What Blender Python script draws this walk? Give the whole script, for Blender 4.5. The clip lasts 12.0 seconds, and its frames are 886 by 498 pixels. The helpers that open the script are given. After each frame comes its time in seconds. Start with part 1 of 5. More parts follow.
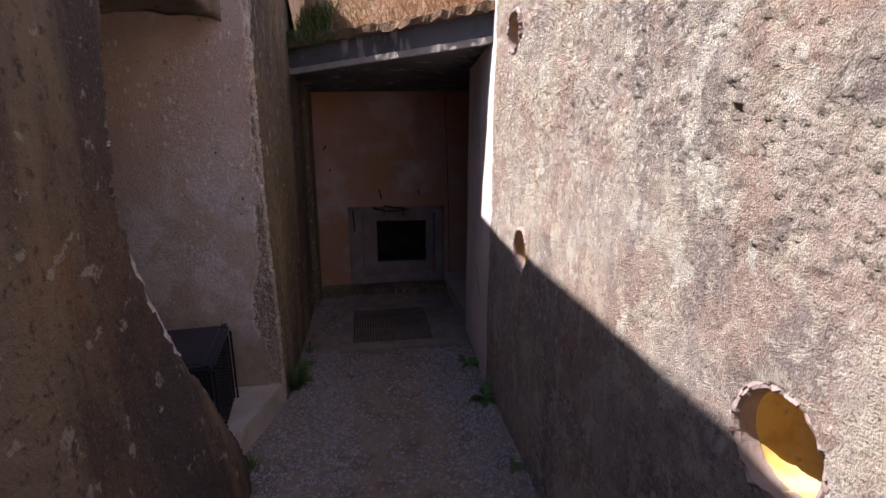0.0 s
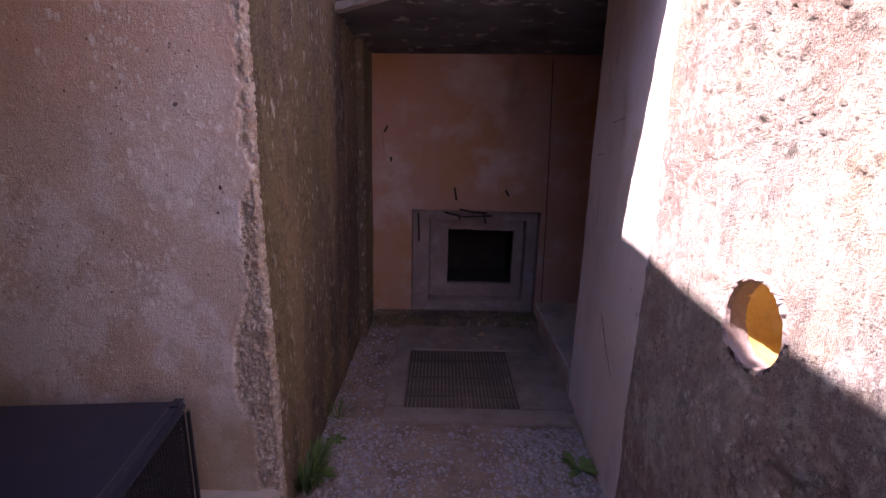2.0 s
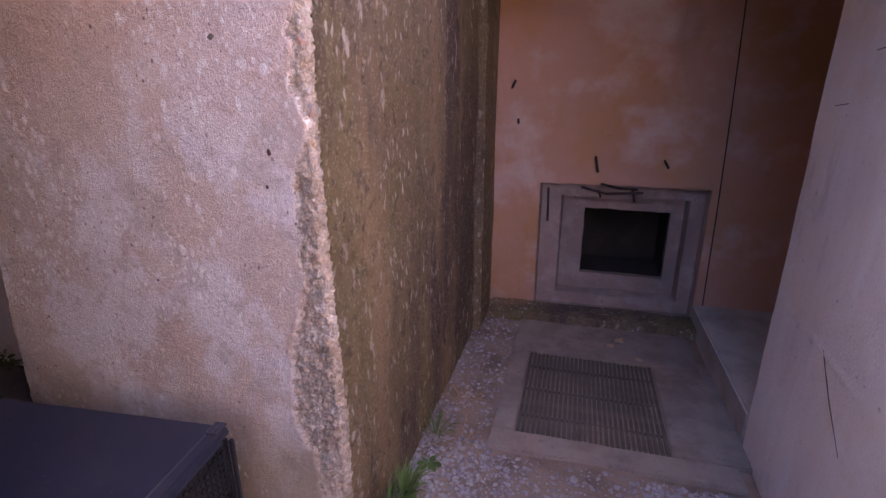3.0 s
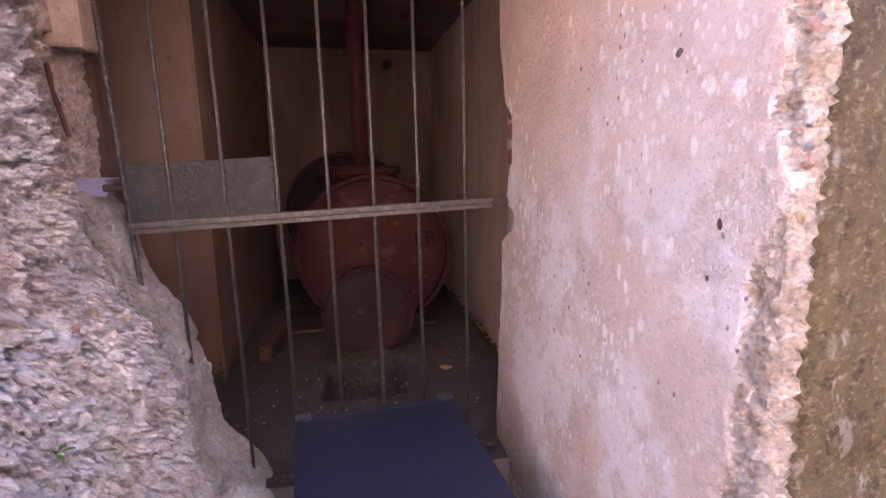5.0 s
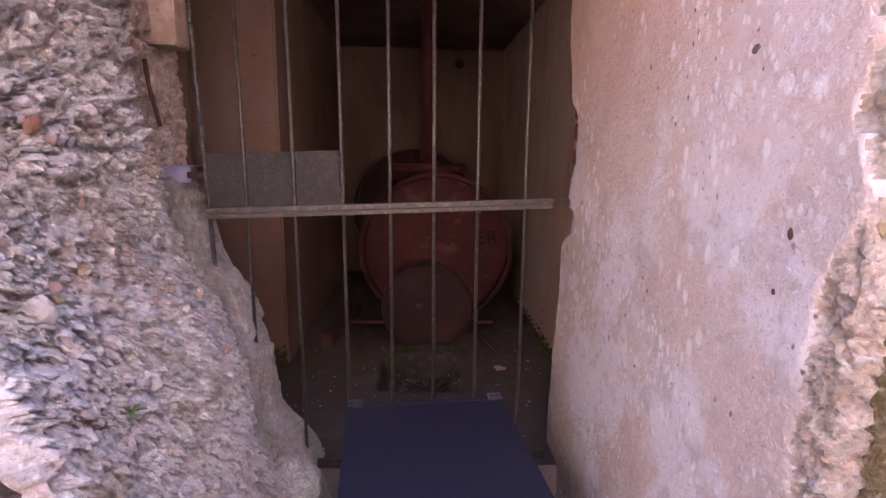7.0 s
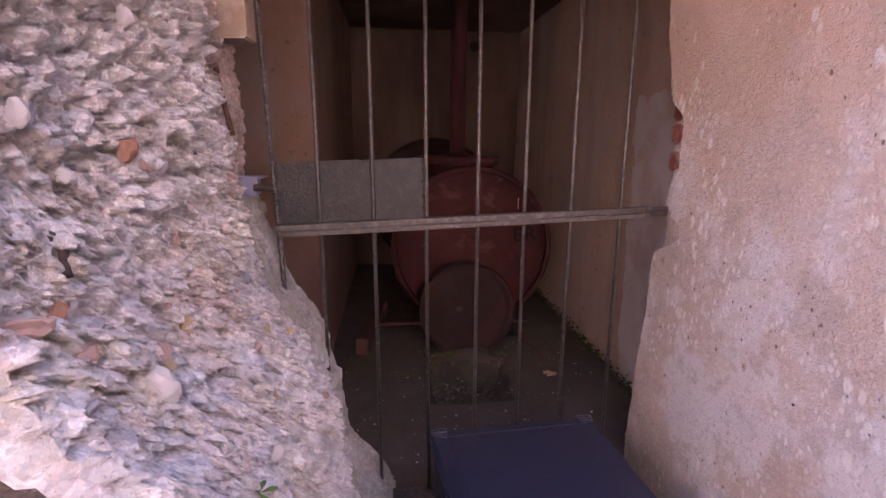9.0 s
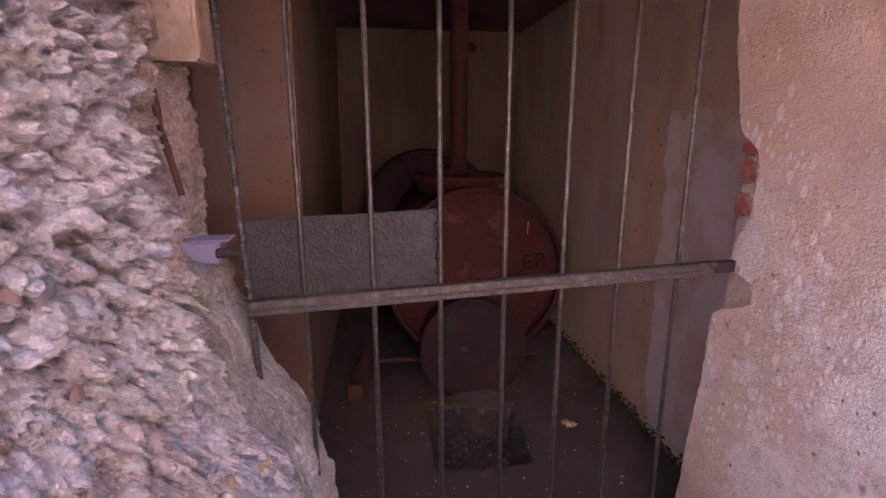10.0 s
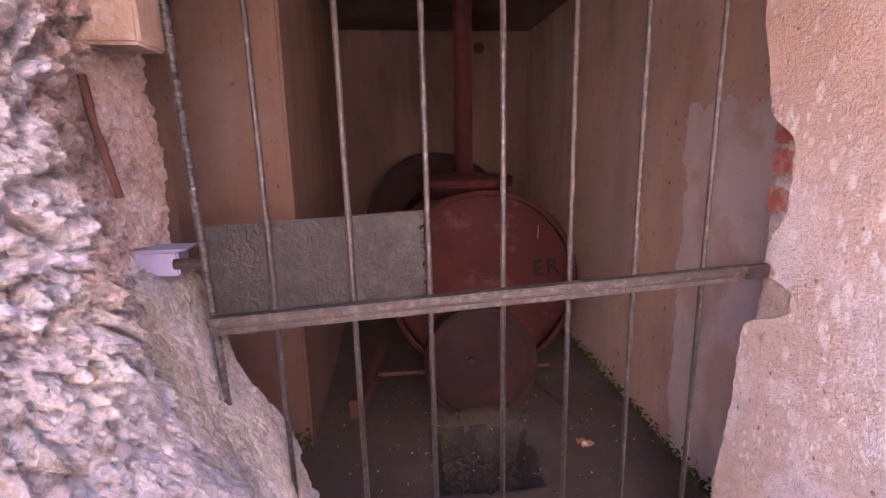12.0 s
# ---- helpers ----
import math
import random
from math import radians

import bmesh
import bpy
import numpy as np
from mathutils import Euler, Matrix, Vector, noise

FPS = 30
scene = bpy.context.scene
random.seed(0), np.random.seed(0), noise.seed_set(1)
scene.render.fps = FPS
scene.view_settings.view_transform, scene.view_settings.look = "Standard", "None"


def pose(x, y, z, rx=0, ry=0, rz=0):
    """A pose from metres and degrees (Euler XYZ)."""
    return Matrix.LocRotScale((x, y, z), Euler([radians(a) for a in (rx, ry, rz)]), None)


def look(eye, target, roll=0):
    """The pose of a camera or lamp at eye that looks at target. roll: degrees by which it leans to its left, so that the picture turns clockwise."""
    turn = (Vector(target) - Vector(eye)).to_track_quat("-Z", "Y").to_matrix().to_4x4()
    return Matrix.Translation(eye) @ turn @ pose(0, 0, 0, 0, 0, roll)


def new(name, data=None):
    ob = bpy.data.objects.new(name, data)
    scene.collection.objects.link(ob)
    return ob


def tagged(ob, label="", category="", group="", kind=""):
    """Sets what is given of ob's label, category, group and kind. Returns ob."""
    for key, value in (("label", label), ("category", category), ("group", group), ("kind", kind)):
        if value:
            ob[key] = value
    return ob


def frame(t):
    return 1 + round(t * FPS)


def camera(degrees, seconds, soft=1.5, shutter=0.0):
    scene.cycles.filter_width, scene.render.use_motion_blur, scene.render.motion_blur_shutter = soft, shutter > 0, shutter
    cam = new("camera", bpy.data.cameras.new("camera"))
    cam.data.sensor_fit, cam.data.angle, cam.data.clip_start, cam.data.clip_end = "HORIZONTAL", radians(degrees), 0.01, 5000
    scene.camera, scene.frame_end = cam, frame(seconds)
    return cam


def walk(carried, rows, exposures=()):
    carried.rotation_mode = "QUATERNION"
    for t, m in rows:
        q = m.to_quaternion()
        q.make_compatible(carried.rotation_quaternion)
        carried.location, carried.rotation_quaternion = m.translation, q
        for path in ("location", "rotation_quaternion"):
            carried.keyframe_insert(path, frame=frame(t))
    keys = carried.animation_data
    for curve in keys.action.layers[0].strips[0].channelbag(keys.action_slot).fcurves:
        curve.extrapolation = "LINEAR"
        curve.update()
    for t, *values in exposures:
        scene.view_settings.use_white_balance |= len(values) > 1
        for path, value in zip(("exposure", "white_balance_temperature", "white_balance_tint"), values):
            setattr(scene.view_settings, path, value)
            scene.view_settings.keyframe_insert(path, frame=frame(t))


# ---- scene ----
cam = camera(84.0, 12.0)
PATH = [
    (0, (-0.097, 0.173, 1.952), (0.206, 2.081, 1.434), 0.2),
    (0.5, (-0.144, 0.507, 1.933), (0.152, 2.432, 1.475), 1.7),
    (1, (-0.114, 0.838, 1.817), (0.173, 2.763, 1.355), 2.4),
    (1.5, (-0.036, 1.266, 1.779), (0.053, 3.207, 1.303), 1.1),
    (2, (-0.06, 1.598, 1.712), (-0.044, 3.533, 1.203), 1.5),
    (2.5, (-0.056, 1.907, 1.676), (-0.151, 3.817, 1.09), 2.1),
    (2.7, (-0.06, 2.048, 1.655), (-0.314, 3.934, 1.042), 1.1),
    (4.3, (-0.083, 2.645, 1.539), (-1.583, 3.834, 0.961), 0.4),
    (4.5, (-0.153, 2.712, 1.541), (-1.833, 3.655, 1.006), 0.0),
    (5, (-0.171, 2.784, 1.567), (-2.1, 3.159, 1.197), -0.7),
    (5.5, (-0.147, 2.816, 1.559), (-2.102, 2.99, 1.178), 0.1),
    (6, (-0.145, 2.82, 1.556), (-2.099, 2.954, 1.15), 0.5),
    (6.5, (-0.154, 2.818, 1.556), (-2.111, 2.944, 1.163), 0.8),
    (7, (-0.161, 2.815, 1.559), (-2.123, 2.925, 1.189), 1.0),
    (7.2, (-0.161, 2.817, 1.558), (-2.126, 2.905, 1.2), 1.3),
    (8.8, (-0.331, 2.498, 1.64), (-2.278, 2.645, 1.207), 0.3),
    (9, (-0.369, 2.461, 1.638), (-2.307, 2.662, 1.188), 0.7),
    (9.5, (-0.518, 2.405, 1.656), (-2.45, 2.594, 1.175), 0.9),
    (10, (-0.734, 2.422, 1.752), (-2.662, 2.673, 1.283), 0.4),
    (10.5, (-0.889, 2.47, 1.814), (-2.828, 2.662, 1.365), 0.5),
    (11, (-0.932, 2.457, 1.799), (-2.873, 2.676, 1.367), 1.4),
    (11.5, (-0.922, 2.462, 1.767), (-2.865, 2.678, 1.345), 0.3),
    (12, (-0.862, 2.498, 1.718), (-2.805, 2.683, 1.277), -0.9),
]
EXPOSURE = [(0.0, 1.18, 6300, 16), (1.0, 1.35, 6300, 25), (1.5, 1.75, 6400, 38), (2.5, 2.75, 6300, 36), (4.3, 4.63, 6150, 26), (5.3, 4.23, 6350, 30), (7.0, 4.06, 6350, 32), (9.0, 4.16, 6400, 35), (10.0, 4.20, 6450, 40), (11.0, 4.84, 6450, 41), (12.0, 5.13, 6350, 39)]
walk(cam, [(t, look(eye, target, roll)) for t, eye, target, roll in PATH], EXPOSURE)

# ---- light ----
SUN_FROM = Vector((-1.0, 0.40, 1.52)).normalized()
sun = new("sun", bpy.data.lights.new("sun", "SUN"))
sun.data.energy, sun.data.angle, sun.data.color = 5.0, radians(0.6), (1.0, 0.93, 0.84)
sun.matrix_world = look(SUN_FROM * 30, (0, 0, 0))
world = bpy.data.worlds.new("sky")
scene.world = world
world.use_nodes = True
sky = world.node_tree.nodes.new("ShaderNodeTexSky")
sky.sky_type, sky.sun_disc = "NISHITA", False
sky.sun_elevation, sky.sun_rotation = math.asin(SUN_FROM.z), math.atan2(SUN_FROM.x, SUN_FROM.y)
world.node_tree.nodes["Background"].inputs[1].default_value = 0.10
world.node_tree.links.new(sky.outputs[0], world.node_tree.nodes["Background"].inputs[0])


# ---- materials ----
def surface(name, base, layers=(), rough=0.85, metal=0.0, bump=((40, 0.3),), depth=0.01, vary=0.0, spec=0.3, cells=(), flecks=(), bands=()):
    """A procedural surface. layers: (colour, noise scale, from, to, stretch xyz, amount). bump: (scale, weight) pairs. depth in metres.
    flecks: (colour, scale, radius, stretch, cluster scale, from, to, amount). bands: (colour, height from, to, raggedness, amount)."""
    m = bpy.data.materials.new(name)
    m.use_nodes = True
    nt = m.node_tree
    bs = nt.nodes["Principled BSDF"]
    bs.inputs["Roughness"].default_value, bs.inputs["Metallic"].default_value = rough, metal
    bs.inputs["Specular IOR Level"].default_value = spec
    co = nt.nodes.new("ShaderNodeTexCoord").outputs["Object"]
    col = nt.nodes.new("ShaderNodeRGB")
    col.outputs[0].default_value = (*base, 1)
    out = col.outputs[0]
    for k, (colour, scale, lo, hi, stretch, amount) in enumerate(layers):
        mp = nt.nodes.new("ShaderNodeMapping")
        mp.inputs["Scale"].default_value = stretch
        mp.inputs["Location"].default_value = (k * 3.7, k * 1.9, k * 5.3)
        nt.links.new(co, mp.inputs[0])
        nz = nt.nodes.new("ShaderNodeTexNoise")
        nz.inputs["Scale"].default_value, nz.inputs["Detail"].default_value, nz.inputs["Roughness"].default_value = scale, 6, 0.62
        nt.links.new(mp.outputs[0], nz.inputs["Vector"])
        mr = nt.nodes.new("ShaderNodeMapRange")
        mr.inputs["From Min"].default_value, mr.inputs["From Max"].default_value, mr.inputs["To Max"].default_value = lo, hi, amount
        nt.links.new(nz.outputs[0], mr.inputs["Value"])
        mx = nt.nodes.new("ShaderNodeMix")
        mx.data_type = "RGBA"
        nt.links.new(mr.outputs[0], mx.inputs[0])
        nt.links.new(out, mx.inputs[6])
        mx.inputs[7].default_value = (*colour, 1)
        out = mx.outputs[2]
    for colour, z0, z1, ragged, amount in bands:
        sx = nt.nodes.new("ShaderNodeSeparateXYZ")
        nt.links.new(co, sx.inputs[0])
        nz = nt.nodes.new("ShaderNodeTexNoise")
        nz.inputs["Scale"].default_value, nz.inputs["Detail"].default_value, nz.inputs["Roughness"].default_value = 2.6, 7, 0.6
        nt.links.new(co, nz.inputs["Vector"])
        ad = nt.nodes.new("ShaderNodeMath")
        ad.operation = "MULTIPLY_ADD"
        ad.inputs[1].default_value = ragged
        nt.links.new(nz.outputs[0], ad.inputs[0])
        nt.links.new(sx.outputs[2], ad.inputs[2])
        mr = nt.nodes.new("ShaderNodeMapRange")
        mr.inputs["From Min"].default_value, mr.inputs["From Max"].default_value, mr.inputs["To Max"].default_value = z0 + ragged / 2, z1 + ragged / 2, amount
        nt.links.new(ad.outputs[0], mr.inputs["Value"])
        mx = nt.nodes.new("ShaderNodeMix")
        mx.data_type = "RGBA"
        nt.links.new(mr.outputs[0], mx.inputs[0])
        nt.links.new(out, mx.inputs[6])
        mx.inputs[7].default_value = (*colour, 1)
        out = mx.outputs[2]
    for k, (colour, scale, radius, stretch, cscale, lo, hi, amount) in enumerate(flecks):
        mp = nt.nodes.new("ShaderNodeMapping")
        mp.inputs["Scale"].default_value = stretch
        mp.inputs["Location"].default_value = (k * 2.3, k * 4.1, k * 1.7)
        nt.links.new(co, mp.inputs[0])
        wn = nt.nodes.new("ShaderNodeTexNoise")
        wn.inputs["Scale"].default_value, wn.inputs["Detail"].default_value = scale * 1.7, 3
        nt.links.new(mp.outputs[0], wn.inputs["Vector"])
        vo = nt.nodes.new("ShaderNodeTexVoronoi")
        vo.inputs["Scale"].default_value = scale
        nt.links.new(mp.outputs[0], vo.inputs["Vector"])
        ad = nt.nodes.new("ShaderNodeMath")
        ad.operation = "MULTIPLY_ADD"
        ad.inputs[1].default_value = 0.5
        nt.links.new(wn.outputs[0], ad.inputs[0])
        nt.links.new(vo.outputs["Distance"], ad.inputs[2])
        mr = nt.nodes.new("ShaderNodeMapRange")
        mr.inputs["From Min"].default_value, mr.inputs["From Max"].default_value = radius + 0.25, radius + 0.15
        mr.inputs["To Max"].default_value = amount
        nt.links.new(ad.outputs[0], mr.inputs["Value"])
        cn = nt.nodes.new("ShaderNodeTexNoise")
        cn.inputs["Scale"].default_value, cn.inputs["Detail"].default_value = cscale, 3
        nt.links.new(co, cn.inputs["Vector"])
        cr = nt.nodes.new("ShaderNodeMapRange")
        cr.inputs["From Min"].default_value, cr.inputs["From Max"].default_value = lo, hi
        nt.links.new(cn.outputs[0], cr.inputs["Value"])
        mu = nt.nodes.new("ShaderNodeMath")
        mu.operation = "MULTIPLY"
        nt.links.new(mr.outputs[0], mu.inputs[0])
        nt.links.new(cr.outputs[0], mu.inputs[1])
        mx = nt.nodes.new("ShaderNodeMix")
        mx.data_type = "RGBA"
        nt.links.new(mu.outputs[0], mx.inputs[0])
        nt.links.new(out, mx.inputs[6])
        mx.inputs[7].default_value = (*colour, 1)
        out = mx.outputs[2]
    lumps = []
    for scale, lo, hi in cells:
        vo = nt.nodes.new("ShaderNodeTexVoronoi")
        vo.inputs["Scale"].default_value = scale
        nt.links.new(co, vo.inputs["Vector"])
        se = nt.nodes.new("ShaderNodeSeparateColor")
        nt.links.new(vo.outputs["Color"], se.inputs[0])
        mr = nt.nodes.new("ShaderNodeMapRange")
        mr.inputs["To Min"].default_value, mr.inputs["To Max"].default_value = lo, hi
        nt.links.new(se.outputs[0], mr.inputs["Value"])
        sa = nt.nodes.new("ShaderNodeMapRange")
        sa.inputs["To Min"].default_value, sa.inputs["To Max"].default_value = 0.75, 1.2
        nt.links.new(se.outputs[1], sa.inputs["Value"])
        hs = nt.nodes.new("ShaderNodeHueSaturation")
        nt.links.new(mr.outputs[0], hs.inputs["Value"])
        nt.links.new(sa.outputs[0], hs.inputs["Saturation"])
        nt.links.new(out, hs.inputs["Color"])
        out = hs.outputs[0]
        lumps.append((vo.outputs["Distance"], scale))
    if vary:
        inf = nt.nodes.new("ShaderNodeObjectInfo")
        isl = nt.nodes.new("ShaderNodeNewGeometry")
        add = nt.nodes.new("ShaderNodeMath")
        add.operation = "ADD"
        nt.links.new(inf.outputs["Random"], add.inputs[0])
        nt.links.new(isl.outputs["Random Per Island"], add.inputs[1])
        mr = nt.nodes.new("ShaderNodeMapRange")
        mr.inputs["From Max"].default_value = 2.0
        mr.inputs["To Min"].default_value, mr.inputs["To Max"].default_value = 1 - vary, 1 + vary
        nt.links.new(add.outputs[0], mr.inputs["Value"])
        hs = nt.nodes.new("ShaderNodeHueSaturation")
        nt.links.new(mr.outputs[0], hs.inputs["Value"])
        nt.links.new(out, hs.inputs["Color"])
        out = hs.outputs[0]
    nt.links.new(out, bs.inputs["Base Color"])
    total = None
    for dist, scale in lumps:
        mu = nt.nodes.new("ShaderNodeMath")
        mu.operation = "MULTIPLY_ADD"
        mu.inputs[1].default_value, mu.inputs[2].default_value = -20.0 / scale, 0.0
        nt.links.new(dist, mu.inputs[0])
        if total is not None:
            nt.links.new(total, mu.inputs[2])
        total = mu.outputs[0]
    for k, (scale, weight) in enumerate(bump):
        nz = nt.nodes.new("ShaderNodeTexNoise")
        nz.inputs["Scale"].default_value, nz.inputs["Detail"].default_value, nz.inputs["Roughness"].default_value = scale, 5, 0.65
        nt.links.new(co, nz.inputs["Vector"])
        mu = nt.nodes.new("ShaderNodeMath")
        mu.operation = "MULTIPLY_ADD"
        mu.inputs[1].default_value = weight
        mu.inputs[2].default_value = 0.0
        nt.links.new(nz.outputs[0], mu.inputs[0])
        if total is not None:
            nt.links.new(total, mu.inputs[2])
        total = mu.outputs[0]
    if total is not None:
        bp = nt.nodes.new("ShaderNodeBump")
        bp.inputs["Distance"].default_value = depth
        nt.links.new(total, bp.inputs["Height"])
        nt.links.new(bp.outputs[0], bs.inputs["Normal"])
    return m


ONE, DRIP = (1, 1, 1), (1, 1, 0.16)
CAST = surface("weathered_cast_concrete", (0.62, 0.515, 0.465), (
    ((0.78, 0.69, 0.57), 1.7, 0.49, 0.57, ONE, 0.9), ((0.50, 0.33, 0.275), 2.2, 0.50, 0.57, ONE, 0.8),
    ((0.32, 0.27, 0.275), 1.5, 0.50, 0.58, (1, 1, 0.5), 0.75), ((0.60, 0.44, 0.375), 6, 0.50, 0.57, ONE, 0.6), ((0.80, 0.71, 0.60), 9, 0.53, 0.60, (1, 1, 0.8), 0.7), ((0.74, 0.60, 0.38), 1.2, 0.55, 0.67, (1, 1, 0.5), 0.5),
    ((0.30, 0.25, 0.24), 9, 0.54, 0.62, (1, 1, 0.35), 0.45), ((0.86, 0.80, 0.72), 4.2, 0.585, 0.62, (1, 1, 0.7), 0.85),
    ((0.24, 0.195, 0.18), 17, 0.57, 0.64, ONE, 0.45), ((0.80, 0.73, 0.65), 42, 0.55, 0.62, ONE, 0.6),
    ((0.12, 0.095, 0.085), 70, 0.58, 0.64, ONE, 0.6), ((0.74, 0.66, 0.59), 150, 0.54, 0.62, ONE, 0.6)), 0.92,
    bump=((24, 0.5), (70, 0.9), (190, 0.9)), depth=0.034, spec=0.15,
    flecks=(((0.90, 0.85, 0.78), 13, 0.25, (1, 1, 0.6), 2.2, 0.50, 0.60, 0.7), ((0.88, 0.82, 0.75), 36, 0.32, (1, 1, 0.7), 1.4, 0.46, 0.55, 0.75)))
SMOOTH = surface("smooth_grey_render", (0.80, 0.71, 0.69), (
    ((0.60, 0.52, 0.51), 1.7, 0.48, 0.64, DRIP, 0.5), ((0.86, 0.82, 0.84), 3.0, 0.5, 0.62, (1, 1, 0.3), 0.7),
    ((0.62, 0.47, 0.30), 1.5, 0.55, 0.68, ONE, 0.5), ((0.46, 0.38, 0.35), 5, 0.58, 0.68, (1, 1, 0.4), 0.4), ((0.17, 0.13, 0.12), 30, 0.66, 0.71, ONE, 0.6), ((0.56, 0.48, 0.45), 90, 0.55, 0.68, ONE, 0.4)), 0.9, bump=((18, 0.4), (90, 0.4)), depth=0.009)
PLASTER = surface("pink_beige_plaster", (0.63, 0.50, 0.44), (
    ((0.68, 0.60, 0.585), 1.3, 0.44, 0.54, (1, 1, 0.6), 0.85), ((0.50, 0.34, 0.255), 1.5, 0.54, 0.62, (1, 1, 0.7), 0.5),
    ((0.42, 0.32, 0.24), 2.0, 0.57, 0.66, DRIP, 0.4), ((0.76, 0.70, 0.72), 3.4, 0.49, 0.56, (1, 1, 0.8), 0.75),
    ((0.47, 0.39, 0.35), 9, 0.54, 0.62, ONE, 0.5), ((0.45, 0.37, 0.30), 22, 0.56, 0.64, ONE, 0.35),
    ((0.80, 0.74, 0.70), 95, 0.55, 0.64, ONE, 0.5), ((0.30, 0.23, 0.20), 130, 0.58, 0.66, ONE, 0.5)), 0.9,
    bump=((14, 0.4), (55, 0.6), (180, 0.5)), depth=0.013, spec=0.15,
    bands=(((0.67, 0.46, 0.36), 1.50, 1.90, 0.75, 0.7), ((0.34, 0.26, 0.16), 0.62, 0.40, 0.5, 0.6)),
    flecks=(((0.86, 0.81, 0.79), 26, 0.31, (1, 1, 0.55), 2.6, 0.52, 0.60, 0.8), ((0.85, 0.80, 0.78), 52, 0.33, (1, 1, 0.6), 3.1, 0.51, 0.60, 0.75),
            ((0.14, 0.09, 0.075), 40, 0.15, (1, 1, 0.7), 3.0, 0.48, 0.56, 0.85), ((0.36, 0.15, 0.09), 12, 0.13, (1, 1, 0.8), 2.0, 0.5, 0.56, 0.8)))
PINKPLASTER = surface("dull_cream_pink_plaster", (0.50, 0.385, 0.31), (
    ((0.38, 0.27, 0.20), 5, 0.47, 0.60, ONE, 0.7), ((0.56, 0.47, 0.40), 11, 0.5, 0.62, ONE, 0.6), ((0.20, 0.14, 0.11), 34, 0.60, 0.67, ONE, 0.6)), 0.92, bump=((20, 0.5), (90, 0.5)), depth=0.012, spec=0.15)
# Moss and stain tones over a base darkened to hold the walls' shade.
STAINED = surface("mossy_stained_shade_dark_concrete", (0.20, 0.15, 0.095), (
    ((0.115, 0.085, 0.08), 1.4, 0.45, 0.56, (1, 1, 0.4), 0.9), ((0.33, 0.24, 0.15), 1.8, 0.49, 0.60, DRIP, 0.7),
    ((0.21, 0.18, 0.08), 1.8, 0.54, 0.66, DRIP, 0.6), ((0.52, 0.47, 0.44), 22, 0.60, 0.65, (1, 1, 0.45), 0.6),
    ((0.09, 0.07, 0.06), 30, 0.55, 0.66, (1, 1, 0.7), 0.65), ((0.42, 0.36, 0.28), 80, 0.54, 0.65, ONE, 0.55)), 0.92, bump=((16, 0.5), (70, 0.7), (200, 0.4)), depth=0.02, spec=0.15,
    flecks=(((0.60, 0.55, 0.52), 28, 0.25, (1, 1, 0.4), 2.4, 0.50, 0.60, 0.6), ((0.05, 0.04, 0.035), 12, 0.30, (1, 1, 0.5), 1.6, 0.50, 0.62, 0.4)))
# Soiled brown tones, darkened overall; part of the walls' shade is in the colour.
SHADED = surface("soiled_shade_dark_concrete", (0.15, 0.10, 0.068), (
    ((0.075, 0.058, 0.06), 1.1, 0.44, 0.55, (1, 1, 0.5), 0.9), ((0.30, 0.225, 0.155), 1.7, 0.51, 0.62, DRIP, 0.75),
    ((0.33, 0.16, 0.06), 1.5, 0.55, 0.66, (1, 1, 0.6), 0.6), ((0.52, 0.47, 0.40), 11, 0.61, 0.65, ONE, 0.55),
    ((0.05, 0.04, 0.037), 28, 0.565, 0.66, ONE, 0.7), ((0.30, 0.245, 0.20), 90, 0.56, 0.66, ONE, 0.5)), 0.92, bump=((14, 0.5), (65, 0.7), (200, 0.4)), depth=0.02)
RUBBLE = surface("broken_aggregate_concrete", (0.755, 0.675, 0.65), (
    ((0.66, 0.57, 0.53), 5, 0.48, 0.58, ONE, 0.6), ((0.88, 0.84, 0.825), 12, 0.5, 0.60, ONE, 0.7),
    ((0.66, 0.58, 0.46), 3.2, 0.53, 0.62, ONE, 0.6), ((0.66, 0.62, 0.69), 9, 0.53, 0.62, ONE, 0.55),
    ((0.60, 0.43, 0.36), 3.4, 0.57, 0.66, ONE, 0.5), ((0.30, 0.25, 0.23), 38, 0.60, 0.66, ONE, 0.45), ((0.90, 0.86, 0.84), 74, 0.57, 0.64, ONE, 0.6)), 0.95,
    bump=((60, 0.4), (150, 0.6), (320, 0.5)), depth=0.014, spec=0.1, cells=((46, 0.82, 1.12), (110, 0.84, 1.12)))
PINKRUBBLE = surface("pink_mortar_rubble", (0.70, 0.545, 0.475), (
    ((0.50, 0.365, 0.30), 5, 0.46, 0.58, ONE, 0.7), ((0.74, 0.63, 0.58), 12, 0.5, 0.60, ONE, 0.7),
    ((0.20, 0.15, 0.13), 36, 0.58, 0.65, ONE, 0.55), ((0.64, 0.55, 0.52), 74, 0.57, 0.64, ONE, 0.6)), 0.95,
    bump=((60, 0.4), (150, 0.6), (320, 0.5)), depth=0.014, spec=0.1, cells=((46, 0.82, 1.12), (110, 0.84, 1.12)))
AGGREGATE = surface("warm_exposed_aggregate", (0.53, 0.435, 0.37), (
    ((0.48, 0.37, 0.285), 7, 0.46, 0.60, ONE, 0.65), ((0.70, 0.63, 0.57), 14, 0.5, 0.62, ONE, 0.7), ((0.28, 0.21, 0.17), 46, 0.59, 0.66, ONE, 0.55)), 0.95,
    bump=((70, 0.5), (190, 0.5)), depth=0.014, spec=0.1, cells=((70, 0.80, 1.16), (150, 0.85, 1.12)))
